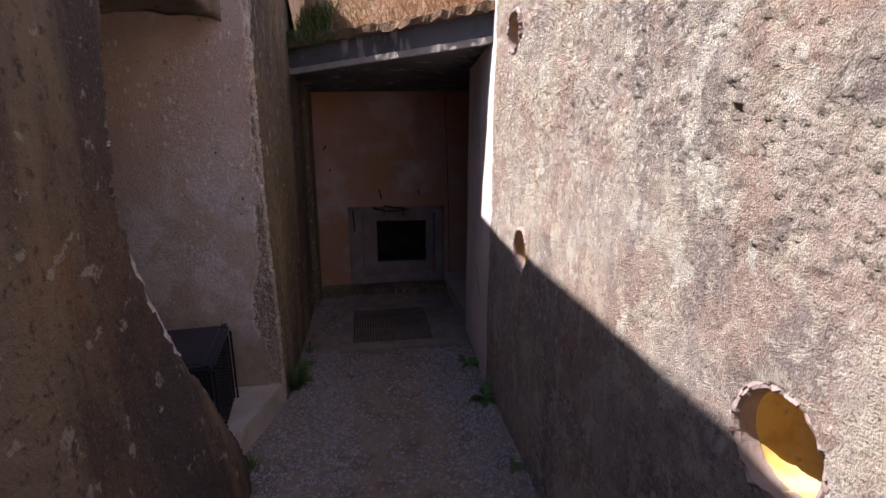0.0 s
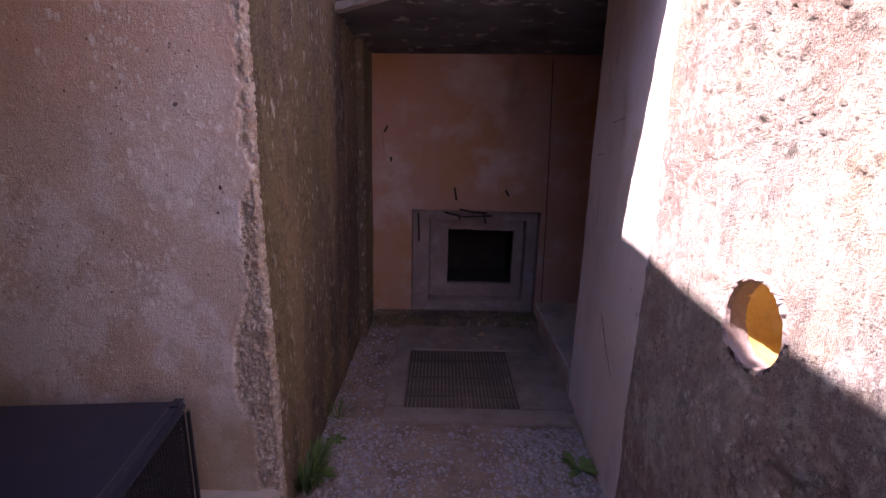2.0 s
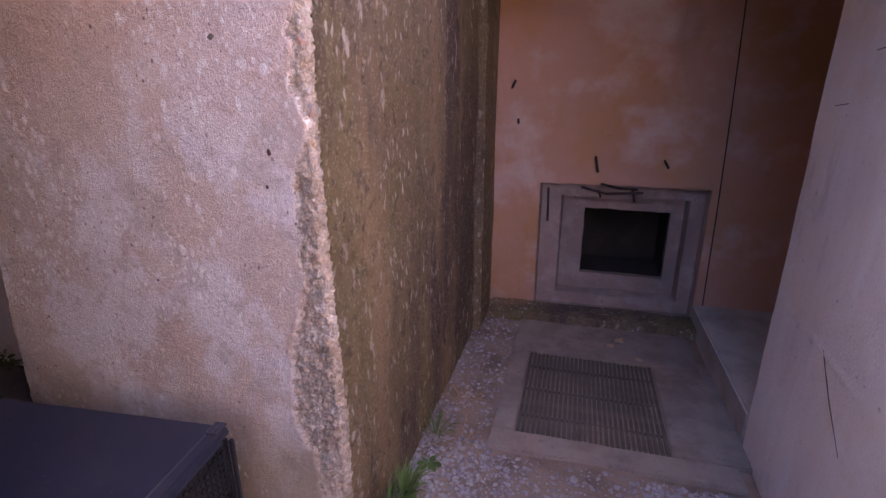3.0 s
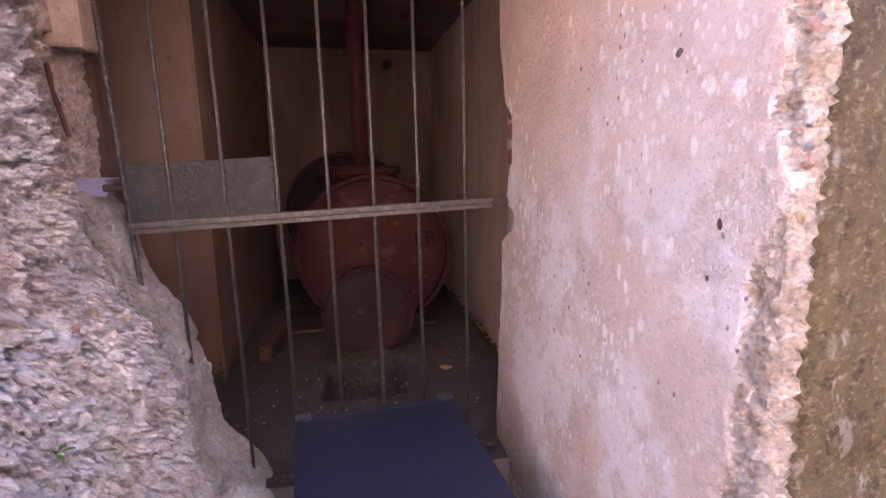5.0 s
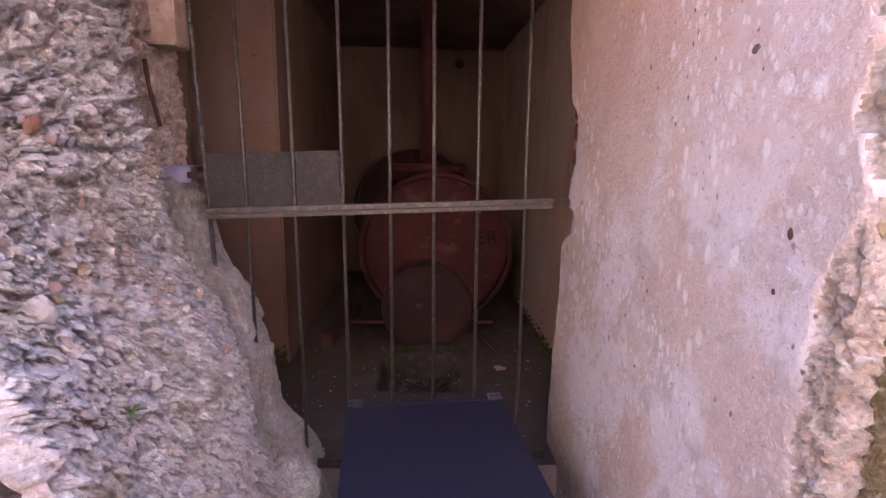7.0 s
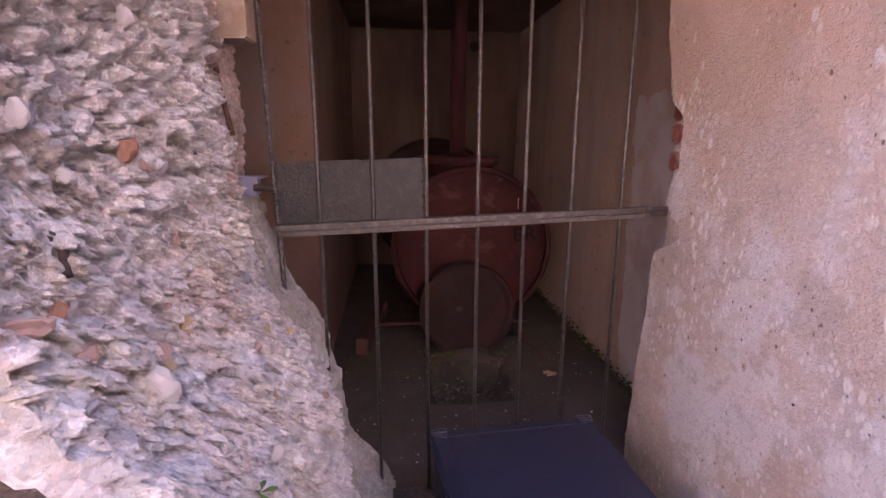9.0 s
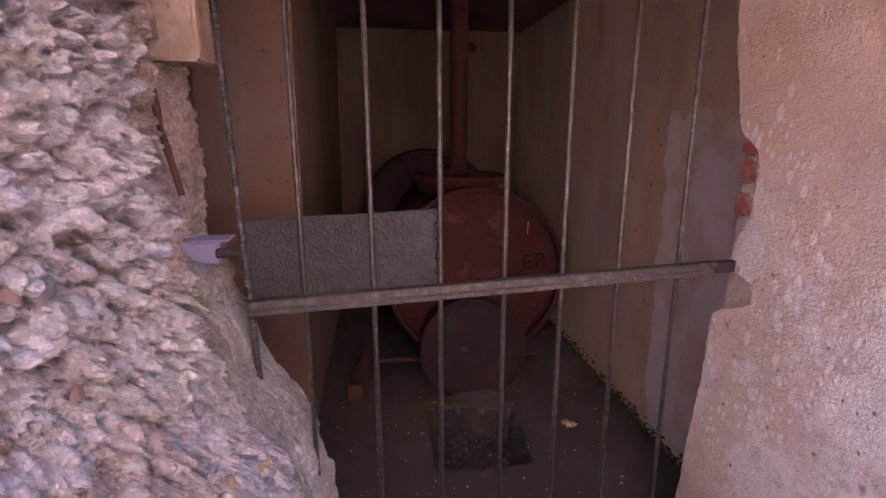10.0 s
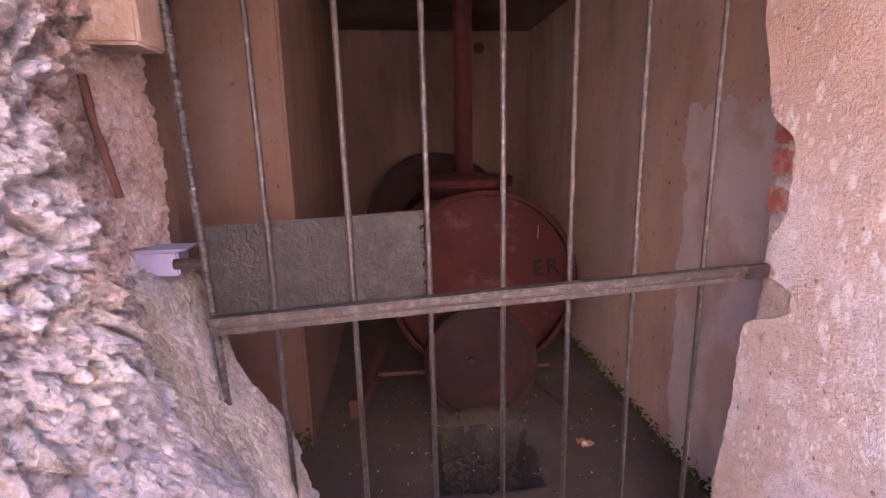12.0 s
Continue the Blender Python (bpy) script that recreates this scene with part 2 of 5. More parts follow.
FRAMING = surface("grey_lilac_cast_frame", (0.32, 0.238, 0.222), (
    ((0.26, 0.21, 0.21), 4, 0.45, 0.62, ONE, 0.7), ((0.42, 0.345, 0.34), 6, 0.5, 0.64, ONE, 0.6), ((0.13, 0.10, 0.095), 34, 0.62, 0.70, ONE, 0.5)), 0.9, bump=((20, 0.5), (90, 0.4)), depth=0.008)
BOULDER = surface("pale_lichen_stone", (0.46, 0.42, 0.385), (
    ((0.40, 0.36, 0.26), 4, 0.46, 0.62, ONE, 0.75), ((0.60, 0.565, 0.55), 8, 0.5, 0.62, ONE, 0.7),
    ((0.36, 0.37, 0.22), 3.0, 0.56, 0.68, ONE, 0.55), ((0.24, 0.21, 0.19), 30, 0.58, 0.68, ONE, 0.55), ((0.70, 0.66, 0.63), 60, 0.58, 0.66, ONE, 0.5)), 0.92,
    bump=((24, 0.5), (100, 0.5)), depth=0.02, spec=0.2, cells=((90, 0.85, 1.12),))
BACKWALL = surface("ochre_pink_painted_plaster", (0.48, 0.28, 0.22), (
    ((0.46, 0.235, 0.095), 1.7, 0.45, 0.66, (1, 1, 0.8), 0.75), ((0.56, 0.45, 0.44), 1.9, 0.50, 0.66, (1, 1, 1.2), 0.75),
    ((0.22, 0.16, 0.15), 1.5, 0.60, 0.76, (1, 1, 0.5), 0.6), ((0.15, 0.10, 0.09), 26, 0.66, 0.74, ONE, 0.5)), 0.9, bump=((8, 0.4), (70, 0.4)), depth=0.006)
ROOM = surface("buff_limewashed_plaster", (0.52, 0.365, 0.295), (
    ((0.33, 0.22, 0.175), 1.4, 0.45, 0.62, (1, 1, 0.4), 0.75), ((0.58, 0.44, 0.37), 2.6, 0.5, 0.64, DRIP, 0.6),
    ((0.12, 0.08, 0.065), 30, 0.62, 0.68, ONE, 0.65), ((0.42, 0.36, 0.35), 1.1, 0.58, 0.64, (1, 1, 0.6), 0.5)), 0.9, bump=((10, 0.4), (80, 0.3)), depth=0.006)
# Darker copy of the ROOM plaster; the room's shade is in the colour.
DIMMED = surface("shade_dark_room_plaster", (0.155, 0.10, 0.078), (
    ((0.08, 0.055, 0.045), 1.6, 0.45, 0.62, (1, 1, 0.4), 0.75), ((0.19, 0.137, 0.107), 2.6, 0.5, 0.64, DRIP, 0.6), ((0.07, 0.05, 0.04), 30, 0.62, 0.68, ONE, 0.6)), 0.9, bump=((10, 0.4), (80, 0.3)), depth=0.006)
# Darker, redder copy of the ROOM plaster, darker again below about 1.46 m.
REDBROWN = surface("dark_red_brown_plaster", (0.27, 0.175, 0.130), (
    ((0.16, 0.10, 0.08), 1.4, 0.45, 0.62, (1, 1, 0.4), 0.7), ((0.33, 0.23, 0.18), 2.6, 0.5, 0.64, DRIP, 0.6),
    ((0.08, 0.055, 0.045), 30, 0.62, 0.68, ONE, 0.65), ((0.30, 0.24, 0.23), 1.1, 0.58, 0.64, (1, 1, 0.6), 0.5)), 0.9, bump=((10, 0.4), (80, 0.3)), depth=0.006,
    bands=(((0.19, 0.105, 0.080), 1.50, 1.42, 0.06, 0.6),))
WHITEWASH = surface("pale_whitewash", (0.55, 0.485, 0.49), (
    ((0.44, 0.31, 0.25), 3.4, 0.50, 0.60, ONE, 0.7),
    ((0.40, 0.31, 0.27), 2.5, 0.5, 0.7, (1, 1, 0.5), 0.6), ((0.16, 0.11, 0.09), 26, 0.66, 0.74, ONE, 0.6)), 0.9, bump=((10, 0.4), (80, 0.3)), depth=0.005)
FLOORING = surface("damp_dirty_concrete", (0.088, 0.070, 0.060), (
    ((0.075, 0.06, 0.05), 3, 0.45, 0.62, ONE, 0.8), ((0.125, 0.104, 0.095), 5, 0.5, 0.66, ONE, 0.6),
    ((0.11, 0.12, 0.035), 2.4, 0.58, 0.74, ONE, 0.6)), 0.75, bump=((15, 0.5), (80, 0.4)), depth=0.01)
# Pit walls and bottom: moss tones, blackened to put the hole's shade in.
PITDARK = surface("mossy_pit_shade_black", (0.055, 0.045, 0.04), (((0.03, 0.025, 0.022), 6, 0.45, 0.62, ONE, 0.8), ((0.07, 0.075, 0.02), 4, 0.52, 0.66, ONE, 0.7), ((0.14, 0.11, 0.10), 50, 0.6, 0.68, ONE, 0.6)), 0.8, bump=((40, 0.6), (120, 0.4)), depth=0.015)
SLAB = surface("dirty_floor_slab", (0.27, 0.215, 0.19), (((0.18, 0.14, 0.12), 4, 0.45, 0.62, ONE, 0.7), ((0.33, 0.27, 0.25), 8, 0.5, 0.66, ONE, 0.5), ((0.11, 0.085, 0.07), 34, 0.6, 0.7, ONE, 0.5)), 0.9, bump=((20, 0.4), (90, 0.4)), depth=0.006)
STEP = surface("worn_pale_concrete", (0.47, 0.41, 0.38), (
    ((0.28, 0.23, 0.20), 4, 0.45, 0.68, ONE, 0.7), ((0.46, 0.42, 0.40), 8, 0.5, 0.7, ONE, 0.5),
    ((0.15, 0.12, 0.10), 34, 0.64, 0.74, ONE, 0.5)), 0.9, bump=((20, 0.4), (90, 0.4)), depth=0.006)
DIRT = surface("packed_brown_earth", (0.32, 0.235, 0.19), (
    ((0.13, 0.095, 0.085), 5, 0.45, 0.65, ONE, 0.7), ((0.27, 0.19, 0.14), 3, 0.52, 0.7, ONE, 0.7)), 0.95, bump=((30, 0.6), (120, 0.4)), depth=0.02)
PEBBLE = surface("grey_violet_gravel", (0.37, 0.33, 0.36), (((0.46, 0.38, 0.345), 8, 0.5, 0.7, ONE, 0.6),), 0.85, bump=((120, 0.4),), depth=0.004, vary=0.5)
TURF = surface("dry_straw_ground", (0.27, 0.17, 0.11), (((0.16, 0.10, 0.065), 12, 0.45, 0.65, ONE, 0.8), ((0.12, 0.13, 0.04), 2, 0.55, 0.7, ONE, 0.6)), 0.95, bump=((30, 0.7),), depth=0.05)
STRAW = surface("dry_straw", (0.40, 0.25, 0.135), (), 0.8, bump=(), vary=0.4)
LEAF = surface("green_leaf", (0.10, 0.16, 0.045), (), 0.6, bump=(), vary=0.4)
DRYLEAF = surface("dry_brown_leaf", (0.45, 0.30, 0.19), (), 0.7, bump=((80, 0.4),), depth=0.003)
STEEL = surface("dark_worn_steel", (0.075, 0.066, 0.060), (((0.17, 0.155, 0.145), 60, 0.5, 0.66, ONE, 0.7), ((0.16, 0.09, 0.06), 20, 0.6, 0.74, ONE, 0.6)), 0.5, 0.5, bump=((140, 0.5), (45, 0.4)), depth=0.003, spec=0.5)
PAINTED = surface("grey_hammered_paint", (0.028, 0.025, 0.023), (((0.058, 0.050, 0.046), 30, 0.5, 0.66, ONE, 0.6), ((0.055, 0.047, 0.044), 6, 0.5, 0.7, ONE, 0.5)), 0.42, 0.35, bump=((110, 0.7), (40, 0.4)), depth=0.006, spec=0.5)
RUST = surface("red_oxide_rusty_steel", (0.066, 0.016, 0.016), (
    ((0.088, 0.028, 0.023), 3, 0.48, 0.64, ONE, 0.7), ((0.05, 0.018, 0.017), 6, 0.5, 0.64, ONE, 0.75),
    ((0.13, 0.07, 0.06), 5, 0.60, 0.66, (1, 1, 1.6), 0.5), ((0.035, 0.018, 0.015), 30, 0.58, 0.68, ONE, 0.6)), 0.78, 0.1, bump=((25, 0.4), (120, 0.4)), depth=0.005)
DARKRUST = surface("dark_corroded_steel", (0.035, 0.016, 0.015), (
    ((0.070, 0.026, 0.021), 5, 0.50, 0.66, ONE, 0.7), ((0.035, 0.03, 0.03), 8, 0.5, 0.68, ONE, 0.7)), 0.75, 0.2, bump=((25, 0.4), (120, 0.4)), depth=0.005)
IRON = surface("rusted_iron", (0.115, 0.055, 0.040), (((0.10, 0.05, 0.04), 40, 0.45, 0.65, ONE, 0.8),), 0.85, 0.1, bump=((90, 0.6),), depth=0.004)
BLACKIRON = surface("blackened_iron", (0.05, 0.04, 0.038), (((0.11, 0.06, 0.045), 40, 0.5, 0.68, ONE, 0.7),), 0.7, 0.3, bump=((90, 0.6),), depth=0.004)
PLASTIC = surface("navy_black_plastic", (0.018, 0.020, 0.040), (((0.045, 0.045, 0.055), 5, 0.55, 0.75, ONE, 0.5), ((0.10, 0.095, 0.10), 55, 0.64, 0.70, ONE, 0.5)), 0.42, bump=((200, 0.3),), depth=0.001, spec=0.5)
MESHED = surface("woven_black_plastic", (0.016, 0.016, 0.022), (), 0.6, bump=(), spec=0.4)
HINGE = surface("grey_plastic_fitting", (0.10, 0.095, 0.115), (), 0.5, bump=())
LILAC = surface("pale_lilac_tape", (0.34, 0.32, 0.44), (((0.25, 0.23, 0.30), 20, 0.55, 0.7, ONE, 0.6),), 0.55, bump=((40, 0.4),), depth=0.003)
OCHRE = surface("ochre_glazed_pipe", (0.66, 0.45, 0.14), (((0.46, 0.28, 0.09), 9, 0.48, 0.60, ONE, 0.7), ((0.66, 0.55, 0.36), 5, 0.50, 0.62, ONE, 0.75), ((0.20, 0.11, 0.05), 22, 0.62, 0.72, ONE, 0.6)), 0.45, bump=((30, 0.4),), depth=0.004, spec=0.5)
BRICK = surface("red_brick", (0.27, 0.085, 0.065), (((0.46, 0.30, 0.26), 14, 0.5, 0.66, ONE, 0.7),), 0.9, bump=((60, 0.6),), depth=0.006)
GRATING = surface("dirty_brown_grating", (0.12, 0.10, 0.085), (((0.20, 0.16, 0.13), 14, 0.45, 0.66, ONE, 0.7),), 0.75, 0.3, bump=((90, 0.5),), depth=0.003)
# Dark base holds the shade under the lip; the pale layer is streaks.
ROOFING = surface("shade_dark_roof_concrete", (0.15, 0.145, 0.155), (
    ((0.06, 0.058, 0.065), 3, 0.45, 0.65, ONE, 0.7), ((0.55, 0.51, 0.48), 6, 0.58, 0.66, (1, 1, 0.3), 0.65)), 0.9, bump=((20, 0.5), (90, 0.4)), depth=0.008)
STONES = [surface("stone_" + n, c, (((c[0] * 0.6, c[1] * 0.6, c[2] * 0.6), 40, 0.5, 0.7, ONE, 0.6),), 0.8, bump=((90, 0.4),), depth=0.004)
          for n, c in (("orange", (0.38, 0.19, 0.125)), ("pink", (0.48, 0.31, 0.26)), ("grey", (0.33, 0.31, 0.33)), ("pale", (0.62, 0.57, 0.54)), ("buff", (0.50, 0.37, 0.22)))]
BLACKPAINT = surface("black_brushed_paint", (0.008, 0.006, 0.006), (((0.03, 0.015, 0.013), 60, 0.55, 0.7, ONE, 0.6),), 0.7, bump=())
# Black for unlit openings; their shade is put into the colour.
VOID = surface("unlit_black_concrete", (0.035, 0.028, 0.026), (((0.07, 0.05, 0.045), 6, 0.5, 0.7, ONE, 0.6),), 0.95)


# ---- building helpers ----
def fbm(p, octaves=4):
    return noise.fractal(p, 1.0, 2.0, octaves)


def link(name, mesh, mats, parent=None, label="", smooth=False):
    for m in mats if isinstance(mats, (list, tuple)) else [mats]:
        mesh.materials.append(m)
    if smooth:
        mesh.polygons.foreach_set("use_smooth", [True] * len(mesh.polygons))
    ob = new(name, mesh)
    if parent is not None:
        ob.parent = parent
        ob.matrix_parent_inverse = parent.matrix_basis.inverted()
    if label:
        ob["label"] = label
    return ob


def part(name, bm, material, parent=None, label="", smooth=False):
    mesh = bpy.data.meshes.new(name)
    bmesh.ops.recalc_face_normals(bm, faces=bm.faces)
    bm.to_mesh(mesh)
    bm.free()
    return link(name, mesh, material, parent, label, smooth)


def thing(name, base, label, category, group="", kind=""):
    ob = new(name)
    ob.matrix_basis = base if isinstance(base, Matrix) else Matrix.Translation(base)
    return tagged(ob, label, category, group, kind)


def box(lo, hi, bevel=0.0, cuts=0, wobble=0.0, seed=0.0):
    bm = bmesh.new()
    bmesh.ops.create_cube(bm, size=1)
    for v in bm.verts:
        v.co = Vector([lo[i] + (v.co[i] + 0.5) * (hi[i] - lo[i]) for i in range(3)])
    if bevel:
        bmesh.ops.bevel(bm, geom=list(bm.edges), offset=bevel, segments=2, affect="EDGES")
    if cuts:
        bmesh.ops.subdivide_edges(bm, edges=bm.edges, cuts=cuts, use_grid_fill=True)
    if wobble:
        bm.normal_update()
        for v in bm.verts:
            v.co += v.normal * wobble * fbm(v.co * 9 + Vector((seed, 0, 0)))
    return bm


def rod(a, b, r, sides=10, r2=None):
    a, b = Vector(a), Vector(b)
    bm = bmesh.new()
    bmesh.ops.create_cone(bm, cap_ends=True, segments=sides, radius1=r, radius2=r if r2 is None else r2, depth=(b - a).length)
    bmesh.ops.transform(bm, verts=bm.verts, matrix=Matrix.Translation((a + b) / 2) @ (b - a).to_track_quat("Z", "Y").to_matrix().to_4x4())
    return bm


def lathe(profile, axis_to=(0, 0, 1), at=(0, 0, 0), sides=48):
    """A turned solid: profile of (radius, height)."""
    bm = bmesh.new()
    rings = []
    for r, h in profile:
        rings.append([bm.verts.new((r * math.cos(2 * math.pi * k / sides), r * math.sin(2 * math.pi * k / sides), h)) for k in range(sides)] if r > 1e-6 else [bm.verts.new((0, 0, h))])
    for a, b in zip(rings, rings[1:]):
        for k in range(sides):
            j = (k + 1) % sides
            if len(a) == 1:
                bm.faces.new((a[0], b[k], b[j]))
            elif len(b) == 1:
                bm.faces.new((a[k], a[j], b[0]))
            else:
                bm.faces.new((a[k], a[j], b[j], b[k]))
    bmesh.ops.transform(bm, verts=bm.verts, matrix=Matrix.Translation(at) @ Vector(axis_to).to_track_quat("Z", "Y").to_matrix().to_4x4())
    return bm


def sheet(name, us, vs, place, mats, slot=None, keep=None, smooth=True, parent=None):
    """A fine surface over the lattice us x vs; place(u, v) gives the point, slot(u, v) the material, keep(u, v) whether a face is there."""
    nu, nv = len(us), len(vs)
    pts = [place(u, v) for v in vs for u in us]
    faces, slots = [], []
    for j in range(nv - 1):
        for i in range(nu - 1):
            u, v = (us[i] + us[i + 1]) / 2, (vs[j] + vs[j + 1]) / 2
            if keep is None or keep(u, v):
                a = j * nu + i
                faces.append((a, a + 1, a + nu + 1, a + nu))
                slots.append(slot(u, v) if slot else 0)
    mesh = bpy.data.meshes.new(name)
    mesh.from_pydata(pts, [], faces)
    ob = link(name, mesh, mats, parent, smooth=smooth)
    if slot:
        mesh.polygons.foreach_set("material_index", slots)
    return ob


def steps(a, b, step):
    return list(np.linspace(a, b, max(2, int(round(abs(b - a) / step)) + 1)))


def curve_of(xs, ys, x):
    return float(np.interp(x, xs, ys))


def smoothstep(a, b, x):
    t = min(1.0, max(0.0, (x - a) / (b - a)))
    return t * t * (3 - 2 * t)


def nodules(p, scale, size):
    """The height of a rough face of rounded lumps with creases between them."""
    q = p * scale
    q = q + 0.5 * noise.noise_vector(q * 0.55)
    d, c = noise.voronoi(q)
    w = noise.noise_vector(c[0] * 5.3)
    return size * (0.9 * w.x + 0.7 * (q - c[0]).dot(w) + 1.1 * smoothstep(0.0, 0.42, d[1] - d[0]) - 0.7)


# ---- the setting: corridor, recess, room ----
TOP = 3.43
HOLES = ((0.975, 1.265, 0.118), (2.79, 1.215, 0.118), (3.07, 2.42, 0.105))


def right_place(y, z):
    p = Vector((0.76, y, z))
    rough = smoothstep(3.46, 3.36, y)
    if rough > 0:
        worn = smoothstep(-0.30, 0.30, 0.7 * fbm(Vector((y * 0.8, 3.1, z * 0.8)), 3) + 0.75 * (z - 1.45)) * rough
        d = 0.012 * fbm(p * 2.2, 3) + rough * (0.004 * fbm(p * 9, 2) + 0.0022 * fbm(p * 42, 2))
        if worn > 0.02:
            d += worn * (0.006 * fbm(p * 13, 2) - nodules(p, 30, 0.0042) - nodules(p + Vector((3, 1, 2)), 62, 0.0052))
    else:
        d = 0.004 * fbm(p * 3, 3)
    x = 0.758 + 0.045 * smoothstep(3.45, 4.45, y) + d
    for hy, hz, r in HOLES:
        q = math.hypot(y - hy, z - hz) / r
        if q < 1.5:
            x += 0.022 * (1.5 - q) * (0.6 + fbm(p * 20, 2))
    x += 0.012 * rough * smoothstep(-0.012, 0.012, z - 2.08 - 0.16 * (y - 1.6) - 0.2 * fbm(Vector((y * 1.3, 5, z * 0.7)), 4))
    for zr in (0.27, 0.52, 0.77):
        x -= 0.006 * max(0.0, 1 - abs(z - zr - 0.01 * fbm(Vector((y * 2, zr, 0)), 2)) / 0.014) * smoothstep(-0.2, 0.3, fbm(Vector((y * 1.7, zr * 9, 4)), 2))
    if abs(y - 1.233) < 0.016 and abs(z - 1.96) < 0.016:
        x += 0.06
    return (x, y, z)


def outside_holes(y, z):
    ang = fbm(Vector((y * 16, 0.7, z * 16)), 3)
    return all(math.hypot(y - hy, z - hz) > r * (1.10 + 0.04 * ang) for hy, hz, r in HOLES)


wall_right = tagged(sheet("wall_right", steps(-1.2, 0.4, 0.02) + steps(0.4085, 3.5, 0.0085) + steps(3.515, 4.45, 0.015), steps(-0.1, 0.8, 0.014) + steps(0.8085, 2.8, 0.0085) + steps(2.82, 3.2, 0.02) + [TOP], right_place, [CAST, SMOOTH],
                          slot=lambda y, z: int(y > 3.45 + 0.012 * fbm(Vector((z * 9, 1, 1)), 3)), keep=outside_holes),
                    "rough weathered concrete wall with round pipe openings", "wall", kind="structure")
part("body", box((0.84, -6, -0.1), (1.9, 0.75, TOP)), CAST, wall_right)
part("body", box((0.84, 1.2, -0.1), (1.9, 2.58, TOP)), CAST, wall_right)
part("body", box((0.84, 3.30, -0.1), (1.9, 4.44, TOP)), CAST, wall_right)
part("body", box((0.84, 2.58, -0.1), (1.9, 3.30, 1.0)), CAST, wall_right)
part("body", box((0.84, 2.58, 1.44), (1.9, 3.30, 2.2)), CAST, wall_right)
part("body", box((0.84, 2.58, 2.64), (1.9, 3.30, TOP)), CAST, wall_right)
part("body", box((0.84, 0.75, -0.1), (1.9, 1.2, 1.05)), CAST, wall_right)
part("body", box((0.84, 0.75, 1.48), (1.9, 1.2, TOP)), CAST, wall_right)
part("near_face", box((0.76, -6, -0.1), (0.84, -1.19, TOP)), CAST, wall_right)
part("end_face", box((0.815, 4.435, -0.1), (1.9, 4.455, TOP)), SMOOTH, wall_right)

EDGE_Z = (0.0, 0.1, 0.55, 1.08, 1.28, 1.45, 1.6, 1.96, 2.28, 2.6, 3.7)
EDGE_Y = (2.62, 2.60, 2.44, 2.19, 2.07, 2.0, 1.95, 1.98, 2.04, 2.05, 2.05)
IN_Z = (0.0, 0.16, 0.43, 0.5, 0.62, 0.72, 0.86, 1.02, 1.08, 1.15, 1.2, 1.31, 1.37, 1.44, 1.49, 1.63, 1.72, 1.86, 3.43)
IN_Y = (2.58, 2.54, 2.45, 2.40, 2.285, 2.285, 2.28, 2.22, 2.19, 2.15, 2.125, 2.09, 2.05, 2.045, 2.0, 2.01, 2.01, 2.0, 1.97)
TOP_LEFT, GATE_X = 3.70, -1.87


def face_x(z):
    return -0.765 - 0.135 * smoothstep(0.1, 1.2, z)


def chunk(p, scale, size):
    """The height of a broken surface made of tilted facets, one for each lump."""
    d, c = noise.voronoi(p * scale)
    w = noise.noise_vector(c[0] * 5.3)
    return size * (0.9 * w.y + 0.8 * (p * scale - c[0]).dot(w) + 1.1 * (0.45 - d[0]))


def break_place(s, z):
    """s from 0 to 1 along the soiled, shade-darkened face of the wall, from 1 to 2 across its broken end."""
    ye = curve_of(EDGE_Z, EDGE_Y, z) + 0.025 * fbm(Vector((4.0, 2.0, z * 5)), 3)
    fx = face_x(z)
    if s <= 1:
        y = -1.2 + (ye + 1.2) * s
        p = Vector((-0.765, y, z))
        chip = smoothstep(0.07, 0.0, ye - y + 0.04 * fbm(p * 9, 3))
        return (fx + 0.012 * fbm(p * 1.6, 3) + 0.005 * fbm(p * 14, 3) - chip * (0.025 + chunk(p, 30, 0.012)), y, z)
    k = s - 1
    x = fx - 0.03 - k * (1.95 + fx)
    yi = curve_of(IN_Z, IN_Y, z)
    y = ye + (yi - ye) * smoothstep(0, 0.8, k) + (0.055 + 0.055 * smoothstep(1.25, 1.55, z)) * min(1.0, k / 0.54) * smoothstep(0.80, 0.56, k)
    p = Vector((x, y, z))
    far = smoothstep(0.84, 0.66, k)
    coarse = max(smoothstep(1.42, 1.54, z), smoothstep(0.78, 0.68, k + 0.12 * fbm(Vector((z * 3, 9, 1)), 2)))
    y += (0.012 + 0.02 * far) * fbm(p * 3.1, 3)
    d = 0.0
    if coarse > 0.01:
        lumpy = 0.7 + 0.5 * smoothstep(1.15, 1.45, z + 0.2 * fbm(p * 2.3 + Vector((7, 0, 0)), 2))
        d += coarse * (0.35 + 0.65 * far) * (chunk(p, 8, 0.016) + lumpy * nodules(p, 19, 0.024) + nodules(p + Vector((5, 2, 1)), 40, 0.017) + nodules(p + Vector((1, 7, 3)), 80, 0.009))
    if coarse < 0.99:
        d += (1 - coarse) * (chunk(p, 6, 0.026) + chunk(p, 17, 0.010) + chunk(p, 45, 0.004) + 0.003 * fbm(p * 60, 2))
    return (x + 0.55 * d * smoothstep(0.0, 0.08, k), y + 0.9 * d, z)


